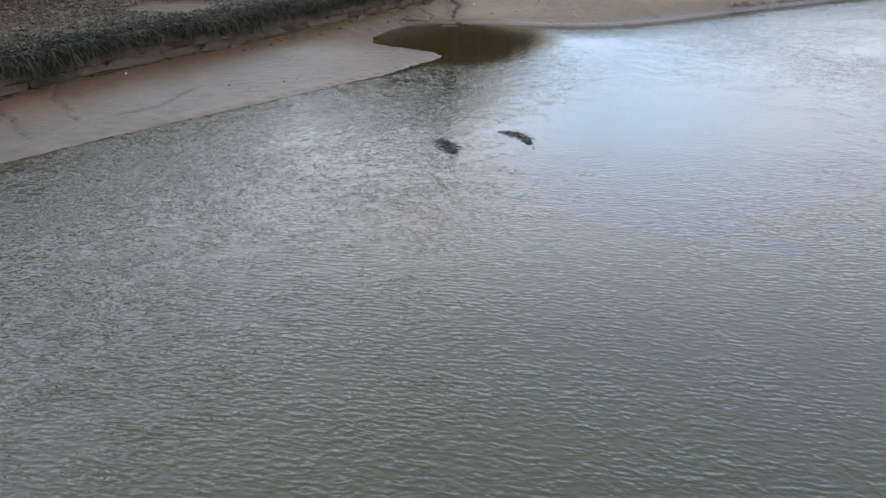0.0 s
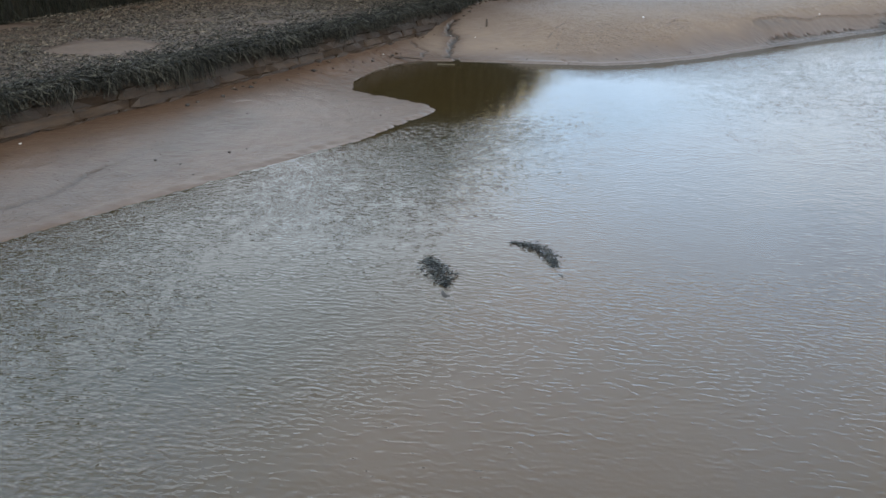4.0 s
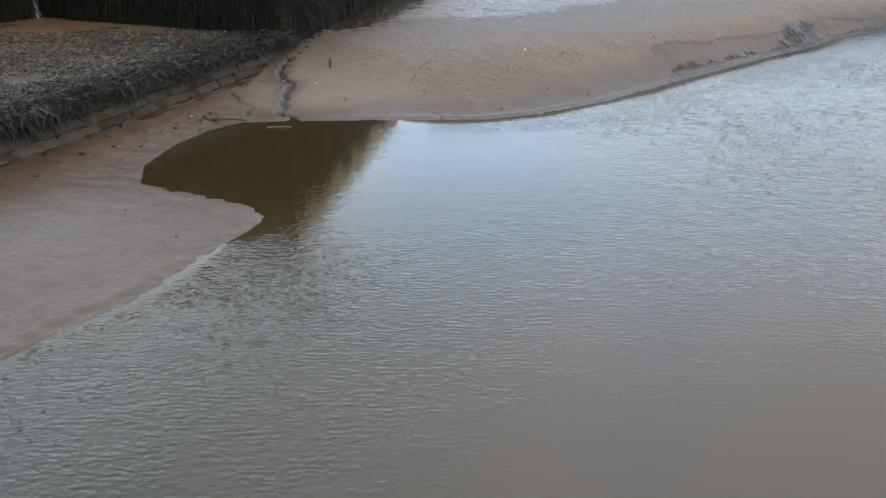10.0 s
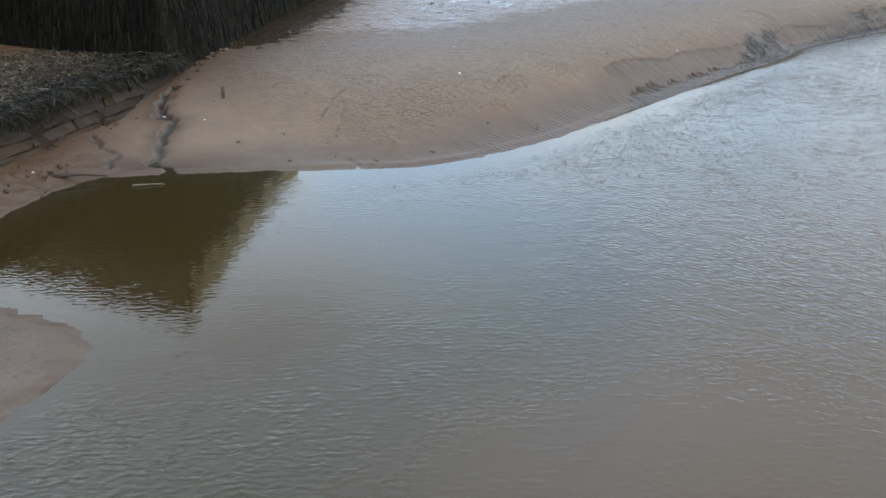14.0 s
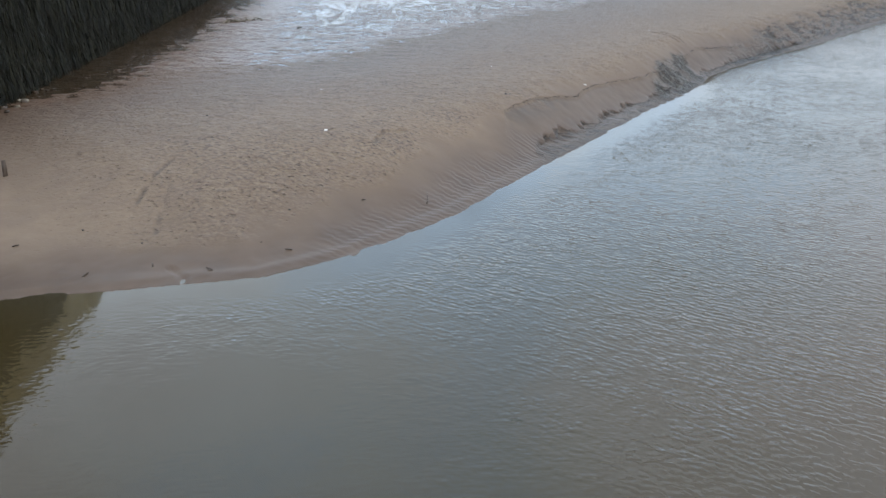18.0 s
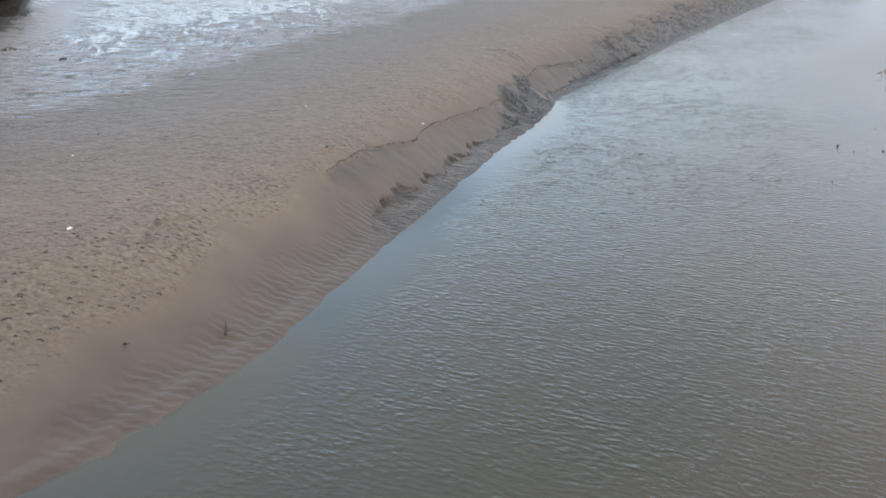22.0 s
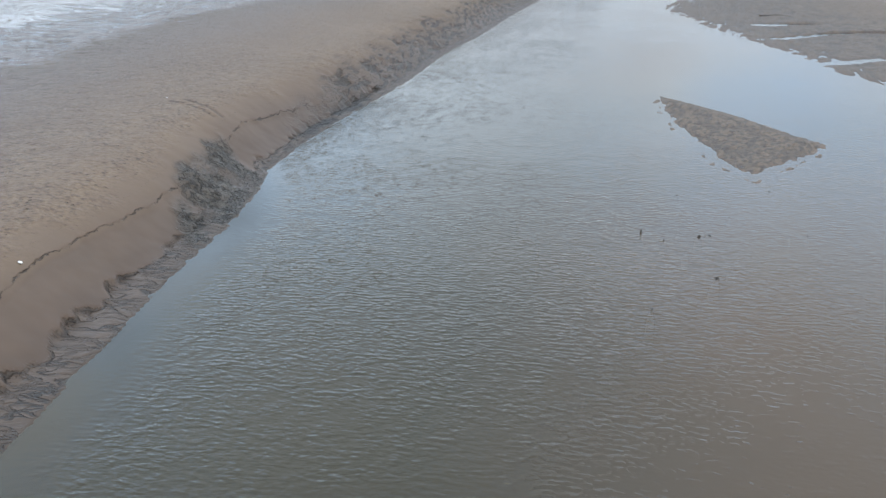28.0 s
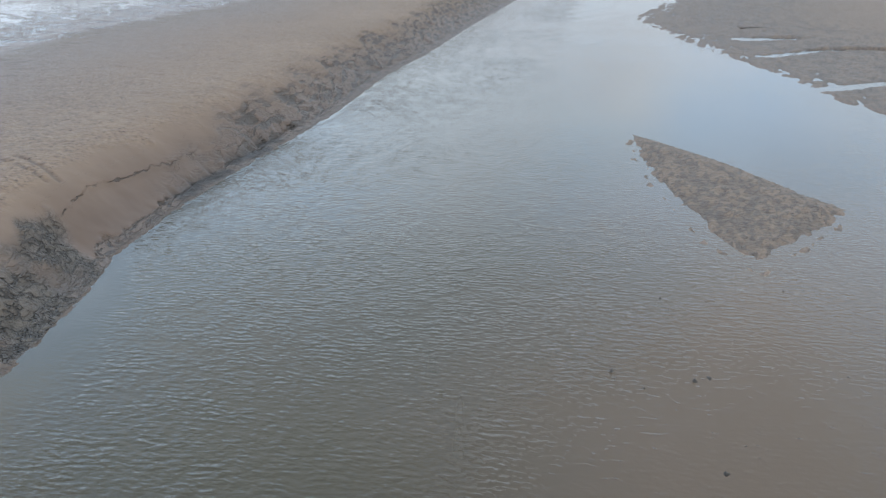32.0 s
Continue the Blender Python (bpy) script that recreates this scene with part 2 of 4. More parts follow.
    body = k.mix(k.math("MULTIPLY", k.ramp(fine, (0.25, 1.0), (0.5, 0.0)), 0.14), body, (0.075, 0.058, 0.045))
    rough = k.math("MULTIPLY_ADD", sheen, -0.20, k.math("MULTIPLY_ADD", damp, -0.22, 0.72))
    up = k.bump(fine, 0.12, 0.006)
    up = k.bump(k.math("MULTIPLY", flecks, k.math("MULTIPLY", k.attribute("pocked"), 0.9)), 1.0, 0.07, up)
    up = k.bump(k.math("MULTIPLY", k.math("SUBTRACT", k.math("MULTIPLY", flutes, 1.5), grooves), broken), 1.0, 0.03, up)
    up = k.bump(k.math("MULTIPLY", k.math("ADD", dashes, lines), -1.0), 1.0, 0.035, up)
    up = k.bump(k.math("MULTIPLY", k.math("MULTIPLY_ADD", seam, -1.0, k.noise(5, 5, 0.65)), clods), 1.0, 0.10, up)
    up = k.bump(k.math("MULTIPLY", combs, k.attribute("ribbed")), 1.0, 0.08, up)
    up = k.bump(k.math("MULTIPLY", crumbs, k.math("MULTIPLY_ADD", broken, 0.8, 0.12)), 0.6, 0.022, up)
    up = k.bump(k.math("MULTIPLY", wash, washed), 1.0, 0.009, up)
    up = k.bump(k.math("MULTIPLY", spots, k.math("MULTIPLY", k.attribute("pocked"), -1.0)), 1.0, 0.045, up)
    return k.done(body, rough, up, 0.36)


def water_material(name, murk_a, murk_b, clear, ripple):
    """Turbid water: a murky body that lets part of the bed through, and a mirror skin with wind ripples."""
    k = Mat(name)
    chop = k.attribute("chop")
    gusts = k.ramp(k.noise(0.17, 2, 0.5), (0.38, 0.6), (0.60, 1.0))
    sets = k.ramp(k.noise(1.1, 2, 0.5), (0.36, 0.7), (0.60, 1.0))
    apart = k.n.new("ShaderNodeSeparateXYZ")
    k.l.new(k.at, apart.inputs[0])
    east = k.math("MULTIPLY_ADD", apart.outputs[0], 0.1, -1.3)
    east = k.math("MINIMUM", k.math("MAXIMUM", east, 0.0), 1.0)

    def train(period, west_turn, east_turn, bend):
        """One train of short-crested ripples that swings round with the river."""
        a = k.waves(0.314 / period, k.mapped((1, 1, 1), west_turn), bend, 2, 0.75)
        b = k.waves(0.314 / period, k.mapped((1, 1, 1), east_turn), bend, 2, 0.75)
        return k.mix(east, a, b)

    def dashes(scale, west_turn, east_turn):
        """Short broken crests."""
        return k.mix(east, k.noise(1.0, 1.6, 0.45, k.mapped(scale, west_turn), 0.3), k.noise(1.0, 1.6, 0.45, k.mapped(scale, east_turn), 0.3))

    height = k.math("MULTIPLY_ADD", dashes((9.8, 16.5, 1), -48, -98), 0.8, dashes((6.9, 12.2, 1), -26, -74))
    height = k.math("MULTIPLY", k.math("MULTIPLY_ADD", height, 2.4, -1.3), k.ramp(k.noise(3.2, 1), (0.34, 0.5), (0.62, 1.0)))
    height = k.math("MULTIPLY_ADD", k.math("MULTIPLY", train(0.10, 58, 8, 7.0), k.ramp(k.noise(2.6, 2), (0.42, 0.0), (0.60, 1.0))), 0.40, height)
    height = k.math("MULTIPLY", height, sets)
    height = k.math("MULTIPLY", height, k.math("MULTIPLY", k.math("MULTIPLY", gusts, chop), ripple))
    up = k.bump(height, 1.0, 0.0175)
    silty = k.math("ADD", k.attribute("silty"), k.math("MULTIPLY_ADD", k.noise(0.13, 3), 0.8, -0.4))
    murk = k.mix(k.ramp(silty, (0.1, 0.0), (0.9, 1.0)), murk_b, murk_a)
    # dark reflection of wall and bank, painted into the body colour
    murk = k.mix(k.attribute("dark_mirror"), murk, (0.036, 0.025, 0.009))
    body = k.n.new("ShaderNodeBsdfDiffuse")
    k.put(murk, body.inputs["Color"])
    see = k.n.new("ShaderNodeBsdfTransparent")
    see.inputs["Color"].default_value = (0.80, 0.72, 0.60, 1)
    under = k.n.new("ShaderNodeMixShader")
    under.inputs[0].default_value = clear
    k.l.new(body.outputs[0], under.inputs[1])
    k.l.new(see.outputs[0], under.inputs[2])
    skin = k.n.new("ShaderNodeBsdfGlossy")
    skin.inputs["Roughness"].default_value = 0.03
    k.l.new(up, skin.inputs["Normal"])
    rim = k.n.new("ShaderNodeFresnel")
    rim.inputs["IOR"].default_value = 1.333
    k.l.new(up, rim.inputs["Normal"])
    both = k.n.new("ShaderNodeMixShader")
    k.l.new(rim.outputs[0], both.inputs[0])
    k.l.new(under.outputs[0], both.inputs[1])
    k.l.new(skin.outputs[0], both.inputs[2])
    k.l.new(both.outputs[0], k.n["Material Output"].inputs["Surface"])
    k.n.remove(k.p)
    return k.m


def weed_material(name, dark, mid, pale, shine=0.75, gloss=0.08):
    k = Mat(name)
    body = k.ramp(k.island(), (0.0, dark), (0.55, mid), (0.84, pale), (1.0, mid))
    body = k.mix(k.math("MULTIPLY", k.noise(0.7, 3), 0.7), body, dark)
    return k.done(body, shine, k.bump(k.noise(40, 2), 0.4, 0.01), gloss)


def stone_material(name, a, b, lichen=None):
    k = Mat(name)
    body = k.mix(k.each(), a, b)
    body = k.mix(k.ramp(k.noise(3.0, 6), (0.4, 0.0), (0.72, 0.8)), body, tuple(0.45 * v for v in a))
    if lichen:
        body = k.mix(k.ramp(k.noise(1.9, 5), (0.48, 0.0), (0.62, 0.8)), body, lichen)
    body = k.mix(k.math("MULTIPLY", k.noise(45, 3), 0.3), body, tuple(0.5 * v for v in b))
    up = k.bump(k.noise(9, 6), 0.6, 0.03)
    return k.done(body, 0.62, k.bump(k.noise(60, 3), 0.3, 0.01, up))


def plain_material(name, colour, rough=0.6, grain=20.0):
    k = Mat(name)
    body = k.mix(k.ramp(k.noise(grain, 4), (0.35, 0.0), (0.7, 1.0)), colour, tuple(0.55 * v for v in colour))
    return k.done(body, rough, k.bump(k.noise(grain * 2, 3), 0.3, 0.005))


SAND = sand_material()
RIVER = water_material("river_water", (0.098, 0.074, 0.053), (0.050, 0.046, 0.032), 0.15, 0.9)
FILM = water_material("shallow_water_film", (0.10, 0.075, 0.05), (0.12, 0.09, 0.065), 0.6, 1.0)
WRACK = weed_material("hanging_wrack", (0.003, 0.0034, 0.002), (0.009, 0.0095, 0.005), (0.036, 0.036, 0.020), 0.6, 0.15)
# the pale tone of the next two stands for wet glints on the blades
EDGE_WRACK = weed_material("green_black_wrack", (0.003, 0.0034, 0.0022), (0.013, 0.0135, 0.0095), (0.14, 0.135, 0.105), 0.6, 0.15)
FLAT_WRACK = weed_material("glint_flecked_wrack", (0.007, 0.0065, 0.005), (0.085, 0.070, 0.050), (0.44, 0.36, 0.26), 0.55, 0.25)
CLUMP_WRACK = weed_material("floating_wrack", (0.006, 0.008, 0.009), (0.020, 0.024, 0.024), (0.085, 0.095, 0.085), 0.25, 0.25)
LEDGE_STONE = stone_material("wet_sandstone", (0.026, 0.015, 0.007), (0.062, 0.036, 0.017))
WALL_STONE = stone_material("tide_stained_stone", (0.028, 0.023, 0.011), (0.050, 0.040, 0.020))
TOP_STONE = stone_material("lichened_stone", (0.74, 0.64, 0.40), (0.82, 0.73, 0.50), (0.66, 0.54, 0.22))
BROWN_STONE = stone_material("brown_stained_stone", (0.13, 0.085, 0.035), (0.18, 0.12, 0.055))
DARK_STONE = plain_material("dark_wet_stone", (0.030, 0.027, 0.024), 0.75)
PALE_STONE = plain_material("pale_stone", (0.20, 0.175, 0.135), 0.6)
SHELL = plain_material("white_shell", (0.80, 0.79, 0.76), 0.45)
WOOD = plain_material("wet_driftwood", (0.055, 0.036, 0.024), 0.55)
TWIG = plain_material("bleached_twig", (0.19, 0.165, 0.12), 0.7)


# ---- numbers for the ground ----
def lattice(ix, iy, seed):
    v = np.sin(ix * 127.1 + iy * 311.7 + seed * 74.7) * 43758.5453
    return v - np.floor(v)


def hills(x, y, seed=0):
    """Smooth noise from 0 to 1 with a cell of one metre."""
    ix, iy = np.floor(x), np.floor(y)
    fx, fy = x - ix, y - iy
    fx, fy = fx * fx * (3 - 2 * fx), fy * fy * (3 - 2 * fy)
    a = lattice(ix, iy, seed) * (1 - fx) + lattice(ix + 1, iy, seed) * fx
    b = lattice(ix, iy + 1, seed) * (1 - fx) + lattice(ix + 1, iy + 1, seed) * fx
    return a * (1 - fy) + b * fy


def rough_hills(x, y, seed=0, octaves=3):
    total, size, whole = 0.0, 1.0, 0.0
    for n in range(octaves):
        total, whole = total + size * hills(x * 2**n + 5.3 * n, y * 2**n - 3.1 * n, seed + n), whole + size
        size *= 0.5
    return total / whole


def ease(a, b, v):
    v = np.clip((v - a) / (b - a), 0, 1)
    return v * v * (3 - 2 * v)


def away(x, y, line):
    """The distance to a line of points."""
    best = np.full(np.shape(x), 1e9)
    for (ax, ay), (bx, by) in zip(line, line[1:]):
        dx, dy = bx - ax, by - ay
        u = np.clip(((x - ax) * dx + (y - ay) * dy) / (dx * dx + dy * dy), 0, 1)
        best = np.minimum(best, (x - ax - u * dx) ** 2 + (y - ay - u * dy) ** 2)
    return np.sqrt(best)


def inside(x, y, ring):
    odd = np.zeros(np.shape(x), bool)
    for (ax, ay), (bx, by) in zip(ring, ring[1:] + ring[:1]):
        if ay != by:
            odd ^= ((ay > y) != (by > y)) & (x < (bx - ax) * (y - ay) / (by - ay) + ax)
    return odd


SHORE = [(-90, -60), (-30, 0), (-12, 12), (-1.3, 17.9), (1.0, 19.3), (3.5, 20.7), (5.1, 21.6), (7.0, 22.7), (8.5, 23.45), (9.9, 24.6), (10.8, 25.25),
         (11.25, 25.7), (11.3, 26.2), (11.05, 27.0), (10.4, 28.1), (10.0, 29.0), (10.4, 30.2), (11.4, 31.5), (12.5, 32.5), (13.5, 32.85), (15.1, 32.05), (17.0, 30.9),
         (18.8, 29.85), (20.4, 29.6), (23.0, 29.9), (26.2, 30.8), (29.4, 31.6), (33.3, 32.6), (36.0, 33.1), (38.0, 33.7), (39.2, 34.2), (41.0, 34.5),
         (43.5, 34.8), (50.0, 35.2), (57.0, 36.1), (62.0, 36.3), (72.0, 37.2), (88.0, 38.3), (140, 43), (600, 80)]
NORTH = SHORE + [(600, 900), (-900, 900), (-900, -60)]
EAST_SHORE = [(600, 45), (140, 34), (91.4, 28.4), (79.5, 29.6), (77.9, 29.5), (70.0, 26.8), (64.2, 24.4), (60.2, 22.7), (56.9, 21.8), (54.8, 20.8), (50, 17), (46, 11), (44, 0), (44, -60)]
EAST = EAST_SHORE + [(600, -60)]
ISLAND = [(50.4, 27.2), (49.4, 26.2), (48.2, 25.0), (47.2, 24.3), (46.1, 23.4), (45.3, 22.7), (43.9, 23.2), (42.8, 23.75), (41.5, 24.4), (42.7, 25.2), (44.3, 25.8), (46.0, 26.35), (47.8, 26.8)]
LEDGE = [(-14, 10.2), (-1.3, 21.9), (1.4, 24.6), (4.6, 27.0), (6.2, 28.5), (8.1, 30.1), (10.0, 31.7), (12.8, 34.2), (16.3, 37.4), (17.2, 38.2)]
WALL_W = [(-22, 14.5), (2.0, 38.4), (11.6, 48.4)]
WALL_R = [(11.6, 48.4), (17.0, 38.0)]
WALL_M = [(17.0, 38.0), (34.8, 59.0), (48, 74.5)]
PLATFORM = LEDGE[:-1] + WALL_M[:1] + WALL_W[::-1]
GULLY = [(16.7, 37.3), (16.1, 36.4), (15.75, 35.6), (15.95, 35.1), (15.35, 34.5), (15.25, 34.1), (14.95, 33.9), (14.95, 33.5), (14.6, 33.2), (14.75, 32.7), (14.6, 32.2)]
RILLS = [[(-0.3, 23.6), (-0.15, 22.6), (-0.35, 22.0), (-0.1, 21.4), (0.15, 20.3)], [(-1.5, 21.6), (-1.2, 20.6), (-0.85, 19.3)], [(1.1, 20.7), (2.1, 21.4), (2.5, 22.0), (3.1, 22.7)],
         [(14.0, 34.9), (13.9, 34.2), (14.1, 33.8), (13.8, 33.2)], [(12.0, 33.0), (12.3, 32.7), (12.35, 32.4)]]
SCARP = [(25.6, 31.35), (26.4, 31.75), (26.9, 32.3), (27.4, 32.75), (28.1, 33.0), (29.4, 33.2), (30.7, 33.35), (31.9, 33.7), (33.0, 33.88), (34.9, 34.05), (36.2, 34.35), (37.2, 34.7)]
SCARP_FAR = [(38.6, 34.7), (39.0, 35.15), (39.8, 35.42), (41.3, 35.58), (43.0, 35.6), (45.0, 35.8)]
HEAP = [(39.2, 35.5), (38.3, 35.1), (36.9, 34.75), (35.4, 33.95), (34.2, 32.75), (35.4, 32.8), (36.4, 33.0), (37.3, 33.3), (38.4, 33.75), (38.9, 34.35), (39.35, 35.2)]
TRACKS = [[(40.3, 37.3), (40.05, 36.5), (39.8, 35.85)], [(40.55, 37.1), (40.3, 36.4), (40.05, 35.8)], [(18.5, 33.0), (19.0, 33.4), (19.6, 33.75)], [(18.3, 32.0), (18.9, 32.8), (19.2, 33.2)],
          [(17.95, 31.0), (17.9, 30.5)], [(23.2, 32.4), (23.7, 32.7), (24.2, 32.6)]]
PAN = [(19.4, 41.0), (21.2, 40.9), (23.2, 41.7), (25.6, 40.8), (28.4, 40.6), (33, 42.3), (39.2, 44.0), (46.2, 45.4), (57, 48.2), (67, 48.6), (110, 54), (110, 120), (48, 80)]
BARE = [((3.6, 30.6), (1.5, 1.5)), ((8.8, 34.3), (0.6, 0.45)), ((12.0, 44.3), (2.6, 1.6)), ((14.0, 42.0), (0.9, 0.8)), ((0.4, 36.0), (1.6, 0.9)), ((6.6, 35.7), (1.0, 0.35)), ((11.8, 36.0), (0.9, 0.3))]
PAN_LEVEL, LEDGE_FOOT, LEDGE_TOP = 1.04, 0.45, 1.28


def ground(x, y):
    """Height of the ground and what covers it: damp, silt with painted shade, rust and pocked, each from 0 to 1."""
    to_shore = away(x, y, SHORE)
    land = inside(x, y, NORTH)
    d = np.where(land, to_shore, -to_shore)
    big, mid = rough_hills(x / 6, y / 6, 3), rough_hills(x / 0.9, y / 0.9, 11)
    fine = rough_hills(x / 0.22, y / 0.22, 23, 2)
    even = d
    d = d + (mid - 0.5) * 0.18 + (fine - 0.5) * np.interp(x, [10, 14, 18, 20], [0.24, 0.10, 0.10, 0.03])
    # North: the mud strip below the ledge, then the sand bank.
    dl = away(x, y, LEDGE)
    u = np.clip(d, 0, None) / (np.clip(d, 0, None) + dl + 0.01)
    strip = LEDGE_FOOT * (0.65 * u + 0.35 * ease(0, 1, u)) + 0.05 * (big - 0.5) * ease(0, 1.5, d)
    reach = np.interp(x, [13, 15, 17.3, 19, 21, 23, 28, 33, 36, 40, 47, 60, 100], [6.5, 6.2, 5.0, 2.8, 2.3, 1.9, 1.38, 1.47, 1.4, 1.1, 1.15, 1.3, 1.5])
    steep = np.interp(x, [18, 22], [1.4, 2.0])
    slope = np.clip(d + (even - d) * 0.85 * ease(16, 20, x), 0, None)
    bank = 1.10 * (1 - np.exp(-(slope / reach) ** steep)) + 0.05 * (big - 0.5) * ease(0.5, 4, d)
    h = strip + (bank - strip) * ease(13.2, 15.6, x)
    silt_and_shade, damp, rust = np.zeros_like(h), 1 - ease(0.5, 2.0, d + (mid - 0.5) * np.interp(x, [26, 34], [0.8, 0.25])), np.zeros_like(h)
    west = 1 - ease(12.5, 15.5, x)
    damp = np.maximum(damp, west * (0.7 + 0.3 * ease(0.45, 0.6, big)))
    rust = np.maximum(rust, west * np.maximum((1 - ease(0.25, 1.8, dl + (mid - 0.5) * 1.2)) * 0.32, 0.03))
    # a grey wet hollow and scuffed patches on the mud strip
    hollow = (1 - ease(0.35, 1.1, away(x, y, [(-4, 17.5), (2.6, 21.6), (3.8, 22.8), (4.8, 23.7), (6.0, 25.6)]) + (mid - 0.5) * 0.9)) * west * land
    rust = rust * (1 - 0.8 * hollow)
    silt_and_shade = np.maximum(silt_and_shade, 0.32 * hollow)
    scuff = np.zeros_like(h)
    for (sx, sy), (rx, ry) in (((6.3, 27.2), (0.5, 0.5)), ((6.0, 25.6), (0.45, 0.9)), ((4.6, 23.3), (0.6, 0.35)), ((3.3, 22.0), (0.4, 0.3)), ((8.6, 28.6), (0.5, 0.3))):
        scuff = np.maximum(scuff, 1 - ease(0.4, 1.2, ((x - sx) / rx) ** 2 + ((y - sy) / ry) ** 2 + (mid - 0.5)))
    h = h + 0.02 * scuff * (fine - 0.5)
    # Slipped mud: a bench below a small scarp, and broken mud along the water.
    on = land & (x > 25)
    s = 0.972 * x + 0.235 * y
    rim_at, rim_on = np.full(h.shape, 0.3), np.zeros_like(h)
    for line in (SCARP, SCARP_FAR):
        edge = np.interp(x, [p[0] for p in line], [p[1] for p in line]) + (mid - 0.5) * 0.25
        span = (ease(26.5, 28.0, x) if line is SCARP else ease(38.3, 39.2, x)) * (1 - ease(line[-1][0] - 1.0, line[-1][0], x))
        below = ease(-0.03, 0.07, edge - y) * span * on
        h = h - 0.055 * below * ease(0.1, 0.7, d)
        damp = np.maximum(damp, 0.75 * below)
        close = (np.abs(edge - y) < np.abs(rim_at)) & (span > 0)
        rim_at = np.where(close, np.clip(edge - y, -0.3, 0.3), rim_at)
        rim_on = np.maximum(rim_on, span * on)
        # shadow under the start of the scarp, painted as grey speckle
        silt_and_shade = np.maximum(silt_and_shade, 0.45 * below * (1 - ease(0.1, 0.7, edge - y)) * ease(0.42, 0.6, rough_hills(x / 0.3, y / 0.3, 47)) * (1 - ease(29, 31, x)))
    ragged = 1.3 * (rough_hills(x / 0.55, y / 0.55, 67) - 0.5)
    flute = np.where(x < 35.5, rough_hills(s / 0.20 + 0.8 * mid, d / 0.45, 41, 2), rough_hills(s / 0.55, d / 0.17, 41, 2))
    # the torn lip of the bench and the fluted face below it
    tooth = rough_hills(s / 0.55, d / 9, 61, 2) - 0.5
    lip_line = np.interp(x, [26.5, 28, 30, 34, 36.5, 38.5, 40, 42, 44, 48, 60], [0.35, 0.75, 0.62, 0.55, 0.45, 0.30, 0.36, 0.34, 0.36, 0.34, 0.3]) + 0.38 * tooth * (1 - 0.5 * ease(36, 39, x)) + 0.15 * (hills(s / 0.16, 0 * d, 63) - 0.5)
    lip_at = np.clip(d - lip_line, -0.3, 0.3)
    lip_on = np.maximum(ease(26.6, 28.2, x) * (1 - ease(35.0, 36.2, x)), ease(38.7, 39.3, x) * (1 - 0.7 * ease(46, 52, x))) * land
    over = ease(-0.03, 0.035, d - lip_line)
    h = h * (1 - lip_on * (1 - over) * np.interp(x, [36, 40, 42, 44], [0.42, 0.42, 0.60, 0.70]))
    face = ease(0.0, 0.10, d) * (1 - over) * ease(26.0, 27.6, x) * land
    to_heap = away(x, y, HEAP + HEAP[:1])
    heap = ease(-0.10, 0.22, np.where(inside(x, y, HEAP), to_heap, -to_heap) + 0.35 * ragged) * ease(0, 0.1, d) * land
    # the foot of the long far bank: runnels low down, dashed furrows above
    top = np.interp(x, [41, 43, 47, 52, 60, 75, 100], [0.75, 1.0, 1.5, 1.9, 2.1, 2.3, 2.3])
    runnels = ease(0.0, 0.12, d) * (1 - ease(0.55, 1.05, d / top + (mid - 0.5) * 0.7)) * ease(41.2, 43.5, x) * land
    toe = face * (1 - ease(39, 41, x)) * (1 - ease(0.9, 1.3, d))
    broken = np.clip(np.maximum(np.maximum(toe, 0.45 * heap), np.maximum(0.4 * runnels, face * ease(38.8, 39.4, x))), 0, 1)
    h = h + broken * (0.10 * (flute - 0.5) * ease(0.08, 0.4, d))
    lumps = rough_hills(s / 0.55 + 0.4 * mid, d / 0.26, 57, 3)
    h = h + heap * 0.22 * (lumps - 0.52) * ease(0.1, 0.5, d)
    # low spots between the heap's lumps darkened by colour, as shade
    silt_and_shade = np.maximum(silt_and_shade, heap * (0.12 + 0.42 * (1 - ease(0.36, 0.52, lumps))))
    clods = 0.95 * heap * ease(0.25, 0.5, rough_hills(x / 0.6, y / 0.6, 69))
    # black hollows below the far lip: the undercut's shade painted over a dip
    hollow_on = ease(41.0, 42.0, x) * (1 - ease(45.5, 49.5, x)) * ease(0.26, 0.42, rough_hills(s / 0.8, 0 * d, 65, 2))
    shaded_pit = hollow_on * np.exp(-(((d - lip_line + 0.10) / 0.16) ** 2)) * land
    h = h - 0.16 * shaded_pit * ease(0.1, 0.3, d)
    silt_and_shade = np.maximum(silt_and_shade, 0.97 * shaded_pit)
    dashed = np.clip(runnels * ease(43, 47, x) * ease(0.15, 0.4, d), 0, 1)
    h = h - 0.06 * dashed * (1 - ease(0.3, 0.5, rough_hills(s / 0.9, d / 0.22, 73, 2)))
    h = np.where(land, np.maximum(h, 0.05 * ease(0.03, 0.3, d)), h)
    damp = np.maximum(damp, broken * 0.8)
    silt_and_shade = np.maximum(silt_and_shade, 0.30 * (1 - ease(0.05, 0.25, d)) * ease(25, 27, x) * land)
    # Ripple marks by the water, small pits higher up.
    washed = ease(0.0, 0.15, d) * (1 - ease(0.35, 1.0, d + (big - 0.5) * 0.6 + (mid - 0.5) * 0.9)) * ease(18.5, 22, x) * (1 - ease(27.2, 28.4, x)) * land
    h = h + 0.011 * washed * (rough_hills(s / 0.17 + 0.9 * mid, d / 0.5 + 0.3 * s, 77, 2) - 0.5)
    start = np.interp(x, [16, 22, 27, 36, 45], [0.9, 1.3, 1.5, 1.35, 1.25])
    pocked = ease(0.0, 0.6, d - start + (mid - 0.5) * 0.8) * ease(16, 21, x) * land
